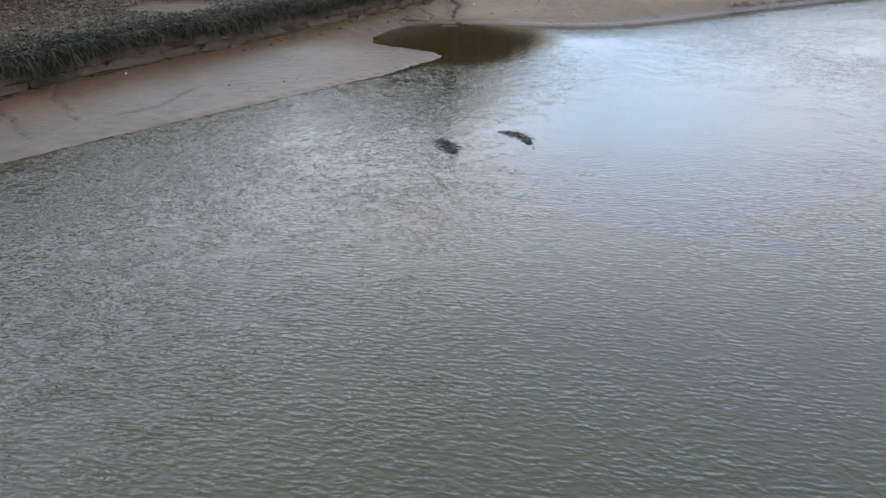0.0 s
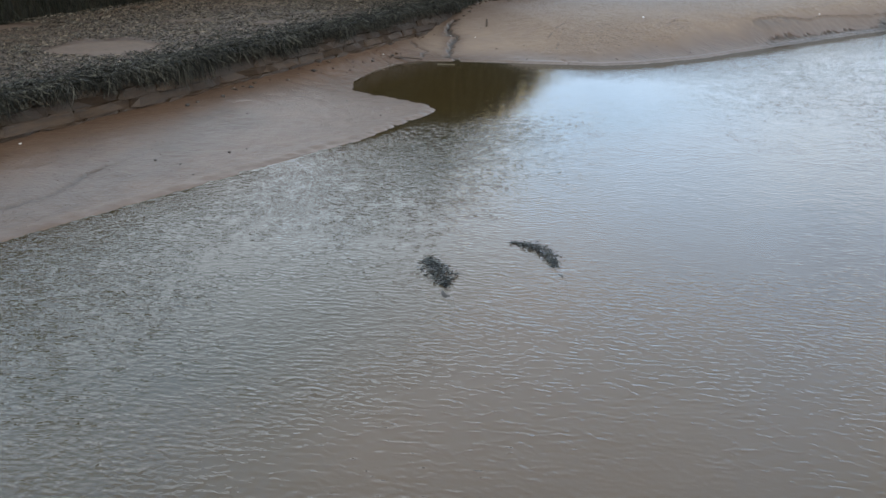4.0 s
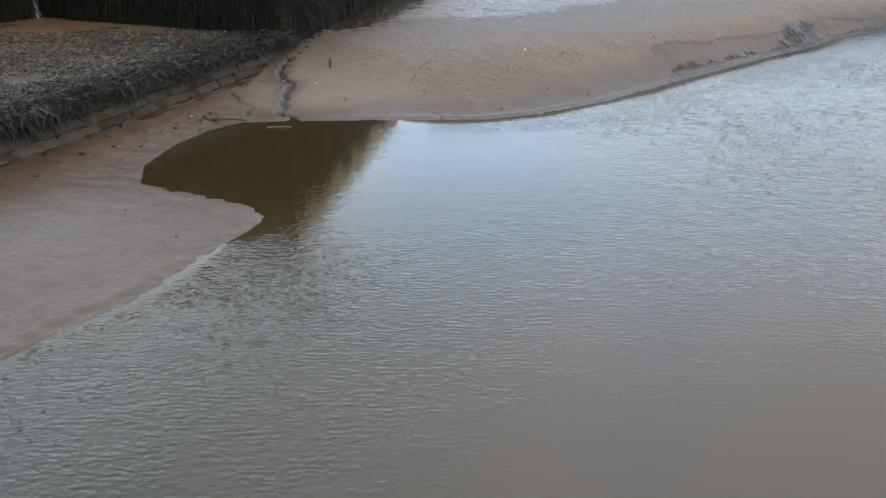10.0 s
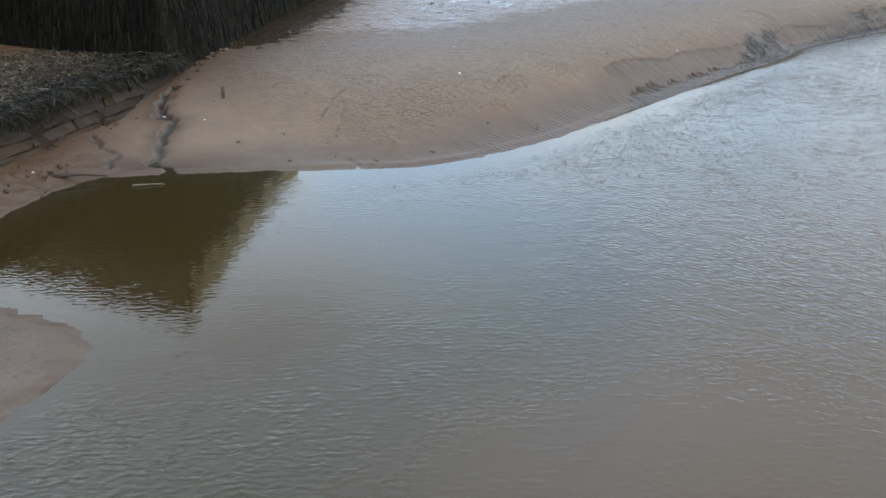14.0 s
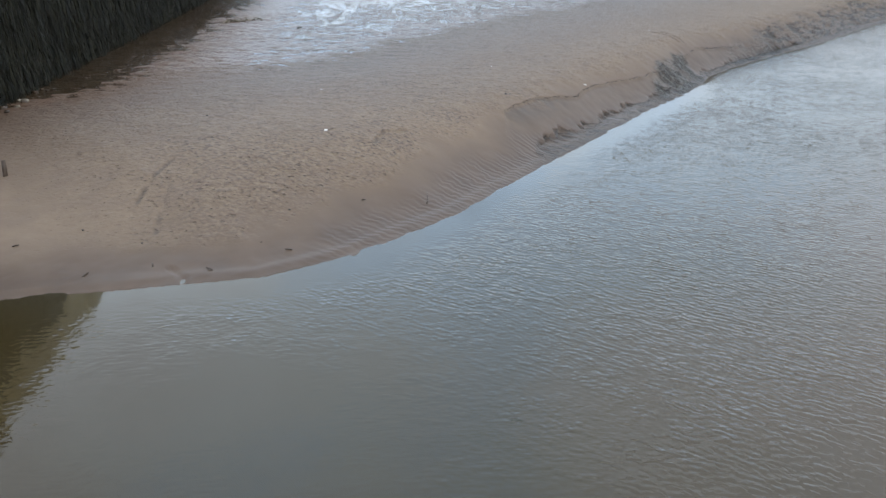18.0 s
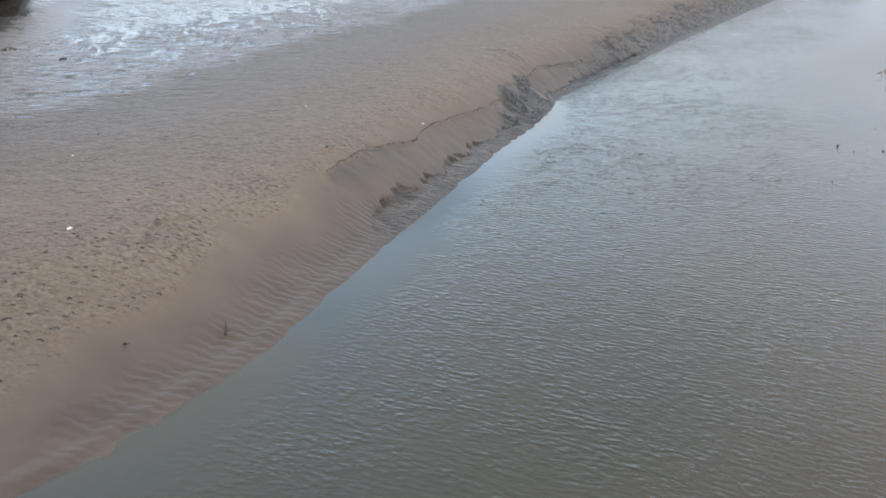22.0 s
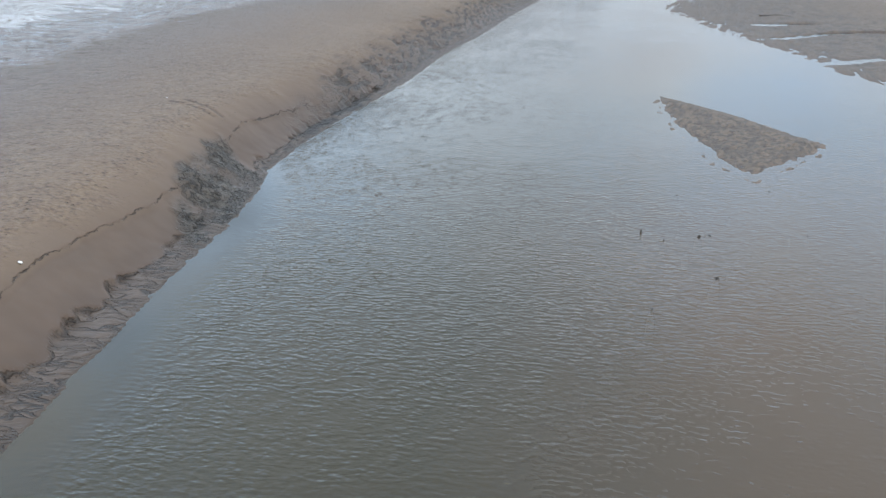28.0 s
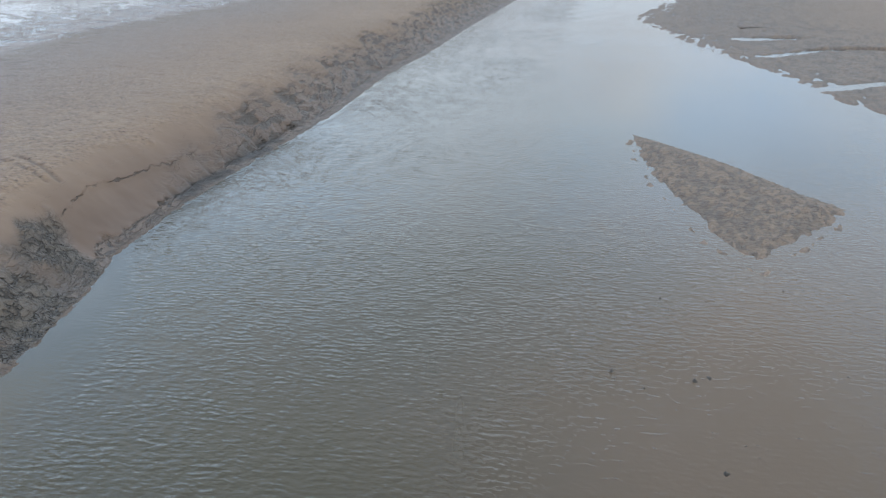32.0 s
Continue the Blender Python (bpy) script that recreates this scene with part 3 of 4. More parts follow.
    pocked = np.maximum(pocked, 0.25 * west * ease(0.1, 0.5, d) * land)
    h = h + (fine - 0.5) * (0.012 + 0.030 * pocked)
    # The wet pan behind the bank and the marsh platform behind the ledge.
    to_pan = away(x, y, PAN + PAN[:1])
    pan_in = np.where(inside(x, y, PAN), to_pan, -to_pan) + (mid - 0.5) * 1.6
    pan = ease(-4.5, 1.0, pan_in)
    furrows = rough_hills((x - y) / 0.50, (x + y) / 0.26, 71, 2)
    by_wall = away(x, y, WALL_M) + (mid - 0.5) * 1.6
    flat = PAN_LEVEL + 0.012 - 0.022 * ease(-4.0, 9.0, pan_in) + 0.075 * (furrows - 0.5) * (1 - 0.45 * ease(4, 12, pan_in))
    flat = flat + 0.030 * np.exp(-(((by_wall - 3.6) / 1.3) ** 2)) - 0.035 * np.exp(-((by_wall / 2.2) ** 4))
    h = np.where(land, h * (1 - pan) + flat * pan, h)
    damp = np.maximum(damp, 0.8 * ease(-8.5, -1.0, pan_in + (big - 0.5) * 2) * land)
    rust = np.maximum(rust, 0.8 * pan * (1 - ease(2.5, 7.0, away(x, y, WALL_M))))
    on_ledge = inside(x, y, PLATFORM) & (dl > 0.40)
    top = LEDGE_TOP - 0.02 + 0.08 * (rough_hills(x / 1.6, y / 1.6, 83) - 0.5)
    h = np.where(on_ledge, top, h)
    rust = np.where(on_ledge, 0.35 + 0.65 * ease(36, 41, y - 0.2 * x), rust)
    pocked = np.where(on_ledge, 0, pocked)
    bare = np.zeros_like(h)
    for (bx, by), (rx, ry) in BARE:
        bare = np.maximum(bare, 1 - ease(0.8, 1.25, ((x - bx) / rx) ** 2 + ((y - by) / ry) ** 2 - 0.6 * (mid - 0.5)))
    silt_and_shade = np.where(on_ledge, 0.88 - 0.10 * bare, silt_and_shade)
    damp = np.where(on_ledge, 0.7 - 0.6 * bare, damp)
    rust = np.where(on_ledge, np.maximum(rust, 0.3 * bare), rust)
    for line in [GULLY, *RILLS]:
        far = away(x + (fine - 0.5) * 0.3, y + (mid - 0.5) * 0.3, line)
        wide = 0.085 if line is GULLY else 0.035
        cut = 1 - ease(wide * 0.6, wide * 1.7, far)
        h = h - (0.10 if line is GULLY else 0.045) * cut * land
        silt_and_shade = np.maximum(silt_and_shade, 0.95 * cut * land)
        damp = np.maximum(damp, (1 - ease(wide, wide * 7, far)) * land * 0.8)
    for line in TRACKS:
        cut = 1 - ease(0.015, 0.07, away(x + (fine - 0.5) * 0.2, y + (fine - 0.5) * 0.2, line))
        h, silt_and_shade = h - 0.03 * cut, np.maximum(silt_and_shade, 0.5 * cut * ease(0.35, 0.6, fine))
    # The river bed, the bar in it and the low bank across.
    bed = -0.03 - 0.65 * (1 - np.exp(np.clip(d, None, 0) / 2.2)) - 0.04 * (big - 0.5)
    to_bar = away(x, y, ISLAND + ISLAND[:1])
    bar_in = np.where(inside(x, y, ISLAND), to_bar, -to_bar) + (mid - 0.5) * 0.12
    waves = rough_hills(x / 0.36 + 0.3 * y, y / 0.16, 91, 2) - 0.5
    swells = rough_hills(x / 0.75 + 0.3 * y, y / 0.24, 95, 2) - 0.5
    # the bar is sharp along its down-river edge and sinks away in ripples up-river
    back = ((51.0 - x) * 5.4 - (27.8 - y) * 6.0) / 8.07
    bar = np.where(bar_in > 0, 0.055 * ease(0.0, 0.5, bar_in) - 0.011 * back, bar_in * 0.06) + 0.052 * waves * ease(-0.9, 0.3, bar_in) * ease(-0.1, 0.5, back)
    de = np.where(inside(x, y, EAST), 1, -1) * away(x, y, EAST_SHORE) + (mid - 0.5) * 0.5
    east = np.where(de > 0, 0.045 * (1 - np.exp(-np.clip(de, 0, None) / 1.5)) + 0.35 * (1 - np.exp(-np.clip(de - 3, 0, None) / 14)), 0.12 * de)
    wob = (mid - 0.5) * 0.6
    brook = away(x + wob, y + wob, [(65.4, 23.3), (66.6, 22.4), (67.9, 21.2), (68.6, 19.6), (68.3, 18.4), (67, 12)])
    pool = away(x, y + wob, [(70.9, 24.2), (71.6, 22.0)])
    side = away(x + wob, y, [(58.3, 22.4), (58.9, 21.4), (60.3, 19.8), (61.5, 16)])
    brooks = np.maximum(1 - ease(0.10, 0.5, brook), np.maximum(1 - ease(0.15, 0.8, pool), 0.8 - 0.8 * ease(0.05, 0.5, side))) * (de > 0)
    east = east + 0.08 * swells * ease(-0.9, 0.4, de) * (1 - 0.75 * ease(5, 11, de))
    east = east * (1 - brooks) - 0.05 * brooks
    south = -0.7 + 1.9 * ease(-25, -45, y)
    low = np.maximum(np.maximum(np.maximum(bed, bar), east), south)
    h = np.where(land, h, low)
    # ripple troughs, darkened further down to paint their shadows
    trough = (1 - ease(-0.16, 0.06, waves)) * ease(-0.4, 0.3, bar_in) + (1 - ease(-0.16, 0.08, swells)) * ease(-0.3, 0.6, de) * (1 - ease(7, 12, de))
    damp = np.where(land, damp, np.where(bar_in > -1, 0.28, 0.55 - 0.35 * ease(3, 11, de)))
    pocked = np.where(land, pocked, 0.75 * ease(-0.5, 0.5, np.maximum(bar_in, de)))
    cove_bed = np.exp(-(((x - 13.5) / 3.6) ** 2 + ((y - 29.6) / 3.2) ** 2) ** 2)
    silt_and_shade = np.where(land, silt_and_shade, np.maximum(np.maximum(0.9 * cove_bed, 0.12 * (np.maximum(bar_in, de) > -0.5) + 0.38 * trough), 0.45 * ease(0.2, 0.55, -low) * ease(0.4, 0.6, big)))
    sheen = np.where(land, np.maximum(pan * ease(-1.0, 1.0, pan_in), 0.3 * np.maximum(hollow, west * ease(0.45, 0.6, big)) * ~on_ledge), 0.2 * ease(-1, 1, np.maximum(bar_in, de)))
    ribbed = np.where(land, np.maximum(0.6 * pan, np.maximum(0.12 * west, 0.35 * scuff) * ~on_ledge), ease(-1.5, 0.2, np.maximum(bar_in, de)) * (1 - 0.6 * ease(6, 12, de)))
    return {"washed": washed, "lift": h, "damp": damp, "silt_and_shade": silt_and_shade, "rust": rust, "pocked": pocked, "broken": broken, "dashed": dashed, "shaded_pit": shaded_pit, "rim_at": rim_at, "rim_on": rim_on, "lip_at": lip_at, "lip_on": lip_on, "along": s, "down": d, "sheen": sheen, "ribbed": ribbed, "clods": clods}


def steps(*spans):
    """Grid lines: spans of (from, to, step), and ever wider ones out to the horizon at both ends."""
    inner = np.concatenate([np.arange(a, b, s) for a, b, s in spans] + [[spans[-1][1]]])
    grow = np.cumsum(0.25 * 1.19 ** np.arange(48))
    return np.concatenate([inner[0] - grow[::-1], inner, inner[-1] + grow])


def mesh_of(name, verts, faces, material, smooth=True, values=None):
    """One mesh from arrays: n x 3 places and n x 4 (or 3) corners."""
    me = bpy.data.meshes.new(name)
    verts, faces = np.asarray(verts, np.float32), np.asarray(faces, np.int32)
    me.vertices.add(len(verts))
    me.vertices.foreach_set("co", verts.ravel())
    me.loops.add(faces.size)
    me.loops.foreach_set("vertex_index", faces.ravel())
    me.polygons.add(len(faces))
    me.polygons.foreach_set("loop_start", np.arange(0, faces.size, faces.shape[1], dtype=np.int32))
    me.polygons.foreach_set("use_smooth", np.full(len(faces), smooth))
    for key, value in (values or {}).items():
        me.attributes.new(key, "FLOAT", "POINT").data.foreach_set("value", np.asarray(value, np.float32).ravel())
    me.update(calc_edges=True)
    me.validate()
    me.materials.append(material)
    return me


def sheet(name, xs, ys, height, material, values):
    gx, gy = np.meshgrid(xs, ys)
    n = len(xs)
    i = (np.arange(len(ys) - 1)[:, None] * n + np.arange(n - 1)[None]).ravel()
    return new(name, mesh_of(name, np.stack([gx, gy, height], -1).reshape(-1, 3), np.stack([i, i + 1, i + n + 1, i + n], -1), material, True, values))


# ---- the ground and the waters ----
gx, gy = steps((-5, 9, 0.08), (9, 19, 0.05), (19, 50, 0.045), (50, 92, 0.12)), steps((14, 18, 0.15), (18, 22.4, 0.085), (22.4, 27.6, 0.045), (27.6, 29, 0.08), (29, 37.5, 0.038), (37.5, 52, 0.08))
at_x, at_y = np.meshgrid(gx, gy)
cover_of = ground(at_x, at_y)
lift = cover_of.pop("lift")
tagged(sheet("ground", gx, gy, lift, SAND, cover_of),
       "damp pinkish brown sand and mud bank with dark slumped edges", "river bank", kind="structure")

# where the water carries more silt: south-east of the channel
CHANNEL = [(4, 13.5), (8, 17.5), (13, 21.0), (18, 22.8), (25, 24.8), (31, 26.5), (36, 28), (44, 28), (70, 29)]
wx, wy = steps((-6, 60, 0.2), (60, 95, 0.6)), steps((-6, 40, 0.2))
at_x, at_y = np.meshgrid(wx, wy)
to_shore = away(at_x, at_y, SHORE)
cove = np.exp(-(away(at_x, at_y, [(10.5, 29.0), (14.6, 31.0), (12.4, 26.4)]) / 2.7) ** 4)
calm = np.exp(-(((at_x - 16.8) / 3.8) ** 2 + ((at_y - 26.6) / 3.0) ** 2))
lee = np.exp(-(((at_x - 53) / 8) ** 2 + ((at_y - 26) / 6) ** 2))
still = np.exp(-(((at_x - 11.5) / 5.0) ** 2 + ((at_y - 15.8) / 3.2) ** 2))
slack = np.interp(at_x, [8, 12, 20, 36, 40], [0.08, 0.8, 1.6, 1.4, 0.15])
chop = np.clip(ease(0.0, 1.0, to_shore / slack) * (1 - 0.75 * still) * (1 - 0.78 * cove) * (1 - 0.88 * calm) * (1 - 0.8 * lee), 0.04, 1)
chop = np.maximum(chop, ease(3, 0, at_x) * 0.8 * ease(0, 0.5, to_shore))
chop = chop * np.interp(at_x, [0, 4, 8, 13, 20, 30, 60], [0.80, 0.55, 0.40, 0.42, 0.55, 0.50, 0.40])
chop = chop * np.where(at_x > 22, 1 - 0.45 * ease(4.5, 9.0, to_shore) * ease(22, 27, at_x), 1.0)
# where the mirrored wall and near bank are painted dark into the water
dark_mirror = np.exp(-(away(at_x, at_y, [(11.0, 29.2), (13.6, 30.4), (12.2, 26.6)]) / 3.0) ** 4)
dark_mirror = np.maximum(dark_mirror, 0.75 * (1 - ease(0.3, 1.5, to_shore)) * (1 - ease(9.5, 11, at_x)))
swell = 0.006 * (hills(at_x / 0.9 + 0.4 * at_y, at_y / 0.6, 5) - 0.5) * chop
side = np.interp(at_x, [p[0] for p in CHANNEL], [p[1] for p in CHANNEL]) - at_y
silty = ease(-2.5, 3.0, side * 0.8 + 2.5 * (hills(at_x / 5, at_y / 5, 33) - 0.5)) * ease(6, 13, at_y + 0.35 * at_x - 2 + 7 * (hills(at_x / 7, at_y / 7, 31) - 0.5)) * (1 - 0.5 * ease(40, 50, at_x))
silty = np.maximum(silty, 0.15 * ease(4.5, 1.0, at_x) * ease(16, 9, at_y))
tagged(sheet("water", wx, wy, swell, RIVER, {"chop": chop, "dark_mirror": dark_mirror, "silty": silty}), "murky grey-brown river water with fine wind ripples", "river", kind="structure")

px, py = np.arange(18, 112, 0.5), np.arange(39, 112, 0.5)
at_x, at_y = np.meshgrid(px, py)
keep = (inside(at_x, at_y, PAN) | (away(at_x, at_y, PAN + PAN[:1]) < 3.4) & (at_y > 38.5))[:-1, :-1].ravel()
corner = (np.arange(len(py) - 1)[:, None] * len(px) + np.arange(len(px) - 1)[None]).ravel()[keep]
# by the wall its brown reflection is tinted into the film too
film = mesh_of("tide_pool", np.stack([at_x, at_y, np.full(at_x.shape, PAN_LEVEL)], -1).reshape(-1, 3),
               np.stack([corner, corner + 1, corner + len(px) + 1, corner + len(px)], -1), FILM, True, {"chop": np.full(at_x.shape, 1.7), "silty": np.full(at_x.shape, 0.5), "dark_mirror": np.clip(1 - away(at_x, at_y, WALL_M) / 7, 0, 1) * 0.6})
tagged(new("tide_pool", film), "thin bright sheet of water on the tidal flat", "tide pool", kind="structure")


# ---- helpers for things ----
def thing(name, place, label, category, group="", kind="", turn=0.0):
    ob = new(name)
    ob.matrix_basis = pose(*place, 0, 0, turn)
    return tagged(ob, label, category, group, kind)


def part(name, me, parent, label="", kind="", m=None):
    ob = new(name, me)
    ob.parent = parent
    if m is not None:
        ob.matrix_basis = m
    return tagged(ob, label, kind=kind)


def from_bm(name, bm, material, smooth=True):
    me = bpy.data.meshes.new(name)
    for f in bm.faces:
        f.smooth = smooth
    bm.to_mesh(me)
    bm.free()
    me.materials.append(material)
    return me


def pebble(name, material, size, seed, flat=0.6, level=2, bumps=0.25):
    """A worn stone: a ball pushed in and out by noise."""
    bm = bmesh.new()
    bmesh.ops.create_icosphere(bm, subdivisions=level, radius=1)
    for v in bm.verts:
        k = 1 + bumps * noise.noise(v.co * 1.3 + Vector((seed * 3.7, seed, 0))) + 0.4 * bumps * noise.noise(v.co * 3.1 + Vector((seed, 0, seed)))
        v.co = Vector((v.co.x * size[0] * k, v.co.y * size[1] * k, v.co.z * size[2] * k * (1 if v.co.z > 0 else flat)))
    return from_bm(name, bm, material)


def tube(name, points, radii, material, sides=7):
    """A round limb along points."""
    bm, rings = bmesh.new(), []
    points = [Vector(p) for p in points]
    for n, p in enumerate(points):
        ahead = (points[min(n + 1, len(points) - 1)] - points[max(n - 1, 0)]).normalized()
        right = ahead.cross(Vector((0.3, 0.1, 1)) if abs(ahead.z) < 0.9 else Vector((1, 0, 0))).normalized()
        up = right.cross(ahead)
        rings.append([bm.verts.new(p + radii[n] * (1 + 0.15 * math.sin(5 * a + n)) * (math.cos(a) * right + math.sin(a) * up)) for a in np.arange(sides) * 2 * math.pi / sides])
    for a, b in zip(rings, rings[1:]):
        for i in range(sides):
            bm.faces.new((a[i], a[(i + 1) % sides], b[(i + 1) % sides], b[i]))
    bm.faces.new(rings[0][::-1])
    bm.faces.new(rings[-1])
    return from_bm(name, bm, material)


def ribbons(name, root, way, sink, width, material, curl=0.3, parts=3, rng=None):
    """Many weed blades: each starts at root, runs along way and sinks; all in one mesh. Arrays of n."""
    n = len(root)
    rng = rng or np.random.default_rng(1)
    t = np.linspace(0, 1, parts + 1)
    side = np.stack([-way[:, 1], way[:, 0], np.zeros(n)], -1)
    side = side / (np.linalg.norm(side, axis=1, keepdims=True) + 1e-6) + rng.normal(0, 0.35, (n, 3))
    sway = rng.normal(0, curl, (n, 1)) * np.linalg.norm(way + [0, 0, 1e-3], axis=1, keepdims=True)
    verts = np.zeros((n, parts + 1, 2, 3))
    for k, u in enumerate(t):
        mid = root + way * (1.6 * u - 0.6 * u * u) + side * sway * u * u
        mid = mid - np.stack([np.zeros(n), np.zeros(n), sink * u ** 1.6], -1)
        w = (width * (0.55 + 1.2 * u * (1 - u) - 0.35 * u))[:, None]
        lift = rng.normal(0, 0.25, (n, 1)) * w * [0, 0, 1]
        verts[:, k, 0], verts[:, k, 1] = mid - side * w / 2 - lift, mid + side * w / 2 + lift
    base = np.arange(n)[:, None] * 2 * (parts + 1) + np.arange(parts)[None] * 2
    faces = np.stack([base, base + 1, base + 3, base + 2], -1).reshape(-1, 4)
    return mesh_of(name, verts.reshape(-1, 3), faces, material, False)


def along(line, u):
    """Places and level outward normals (to the right of the way) at the fractions u of a line of points."""
    p = np.array(line, float)
    seg = np.linalg.norm(np.diff(p, axis=0), axis=1)
    at = np.concatenate([[0], np.cumsum(seg)])
    s = np.asarray(u) * at[-1]
    k = np.clip(np.searchsorted(at, s, "right") - 1, 0, len(seg) - 1)
    way = np.diff(p, axis=0)[k] / seg[k][:, None]
    return p[k] + way * (s - at[k])[:, None], np.stack([way[:, 1], -way[:, 0]], -1), way


def span(line):
    return float(np.linalg.norm(np.diff(np.array(line, float), axis=0), axis=1).sum())


def block_meshes(count, material, seed):
    """A few worn stone blocks of unit size, front towards -y, with broken arrises."""
    made = []
    for n in range(count):
        rng = random.Random(seed + n)
        bm = bmesh.new()
        bmesh.ops.create_cube(bm, size=1)
        bmesh.ops.subdivide_edges(bm, edges=[e for e in bm.edges if abs(e.verts[0].co.x - e.verts[1].co.x) > 0.5], cuts=2)
        bmesh.ops.bevel(bm, geom=[e for e in bm.edges if not e.is_boundary and e.calc_face_angle(0) > 0.5], offset=0.10, segments=1, affect="EDGES")
        for v in bm.verts:
            v.co += Vector((rng.uniform(-0.03, 0.03), rng.uniform(-0.13, 0.13), rng.uniform(-0.10, 0.10)))
        made.append(from_bm("stone_block", bm, material, False))
    return made


def lay_courses(line, courses, long, deep, meshes, parent, rng, start=0.0, stop=1.0, joint=-0.02, step_out=0.0):
    """Stone courses along a line: each block an object of its own. courses: (bottom, height)."""
    total = span(line)
    for low, high in courses:
        s = start * total + rng.uniform(-0.5, 0) * long
        while s < stop * total:
            size = long * rng.uniform(0.6, 1.35)
            if s < start * total:
                size, s = size + s - start * total, start * total
            size = min(size, stop * total - s)
            if size < 0.2 * long:
                s += size + 0.01
                continue
            u = np.clip((s + size / 2) / total, 0, 1)
            (p,), (out,), (way,) = along(line, [u])
            proud = rng.uniform(-0.035, 0.035) + step_out * (courses[-1][0] - low)
            c = p - out * (deep / 2 - proud)
            m = pose(c[0], c[1], low + high / 2, rng.uniform(-1.5, 1.5), rng.uniform(-1, 1), math.degrees(math.atan2(way[1], way[0])) + rng.uniform(-1.5, 1.5))
            part("stone_block", rng.choice(meshes), parent, m=m @ Matrix.Diagonal((size - joint, deep, high - joint, 1)))
            s += size


def back_wall(name, line, z0, z1, thick, material, set_back):
    """The solid core behind the stones."""
    p = np.array(line, float)
    verts, faces = [], []
    for n in range(len(p)):
        (q,), (out,), _ = along(line, [min(0.9999, span(line[: n + 1]) / span(line)) if n else 0.0])
        for dist in (set_back, set_back + thick):
            for z in (z0, z1):
                verts.append((*(p[n] - out * dist), z))
    for n in range(len(p) - 1):
        a, b = 4 * n, 4 * n + 4
        faces += [(a, b, b + 1, a + 1), (a + 2, a + 3, b + 3, b + 2), (a + 1, b + 1, b + 3, a + 3), (a, a + 2, b + 2, b)]
    faces += [(0, 1, 3, 2), (len(verts) - 4, len(verts) - 2, len(verts) - 1, len(verts) - 3)]
    return mesh_of(name, verts, faces, material, False)


# ---- the ledge and its weed ----
rng, dice = np.random.default_rng(7), random.Random(7)
ledge = thing("stone_ledge", (0, 0, 0), "low ledge of wet sandstone blocks under a fringe of dark seaweed", "quay ledge", kind="structure")
part("core", back_wall("core", LEDGE, 0.0, LEDGE_TOP - 0.06, 0.35, LEDGE_STONE, 0.12), ledge)

# weed over the ledge's edge
n = 46000
u = rng.uniform(0.18, 1.0, n)
p, out, way = along(LEDGE, u)
clump = 0.6 * hills(u * 42, 0 * u, 5) + 0.4 * hills(u * 150, 0 * u, 8)
set_in = rng.uniform(-0.14, 0.40, n) - 0.14 * (clump - 0.4)
root = np.c_[p - out * set_in[:, None], LEDGE_TOP + 0.05 + 0.10 * rng.random(n) + 0.06 * clump - 0.05 * (set_in < 0.05)]
go = np.c_[out * rng.uniform(0.06, 0.22, n)[:, None] + way * rng.normal(0, 0.11, n)[:, None], rng.uniform(0.0, 0.07, n)]
drop = rng.uniform(0.06, 0.50, n) * (0.25 + 1.3 * clump) * (1 - 0.4 * (set_in > 0.2)) * np.interp(p[:, 0], [0, 5, 9, 13], [1.25, 1.15, 0.95, 0.8])
part("weed_fringe", ribbons("weed_fringe", root, go, drop, rng.uniform(0.014, 0.032, n), EDGE_WRACK, 0.9, 3, rng), ledge, "green-black seaweed hanging over the edge", "stuff")

# weed lying on the platform
n = 190000
u, deep_in = rng.uniform(0.15, 1.0, n), rng.uniform(0, 1, n) ** 1.35 * 19
p, out, way = along(LEDGE, u)
q = p - out * deep_in[:, None] + rng.normal(0, 0.2, (n, 2))
free = inside(q[:, 0], q[:, 1], PLATFORM)
for (bx, by), (rx, ry) in BARE:
    wob = 0.6 * (rough_hills(q[:, 0] / 0.5, q[:, 1] / 0.5, 19) - 0.5)
    free &= ((q[:, 0] - bx) / rx) ** 2 + ((q[:, 1] - by) / ry) ** 2 > 1 + wob
q, deep_in = q[free], deep_in[free]
n = len(q)
z = ground(q[:, 0], q[:, 1])["lift"]
z = np.where(away(q[:, 0], q[:, 1], LEDGE) < 0.45, LEDGE_TOP + 0.02, z)
yaw, size = rng.uniform(0, 2 * math.pi, n), rng.uniform(0.05, 0.14, n)
edge = 1 - ease(0.5, 2.4, deep_in + rng.normal(0, 0.5, n))
mound = 0.10 * rough_hills(q[:, 0] / 0.35, q[:, 1] / 0.35, 29)
root = np.c_[q, z + 0.015 + mound + 0.06 * edge + 0.04 * rng.random(n)]
go = np.c_[np.cos(yaw) * size, np.sin(yaw) * size, rng.uniform(-0.01, 0.06, n)]
wide = rng.uniform(0.014, 0.032, n)
green = rng.random(n) < 0.30 + 0.70 * edge
for pick, mat, label in ((green, EDGE_WRACK, "green-black seaweed heaped along the edge"), (~green, FLAT_WRACK, "brownish seaweed lying flat, pale wet glints in its colour")):
    bed = ribbons("weed_bed", root[pick], go[pick], rng.uniform(0.02, 0.07, n)[pick], wide[pick], mat, 0.5, 2, rng)
    tagged(new("weed_bed", bed), label, "seaweed", kind="stuff")

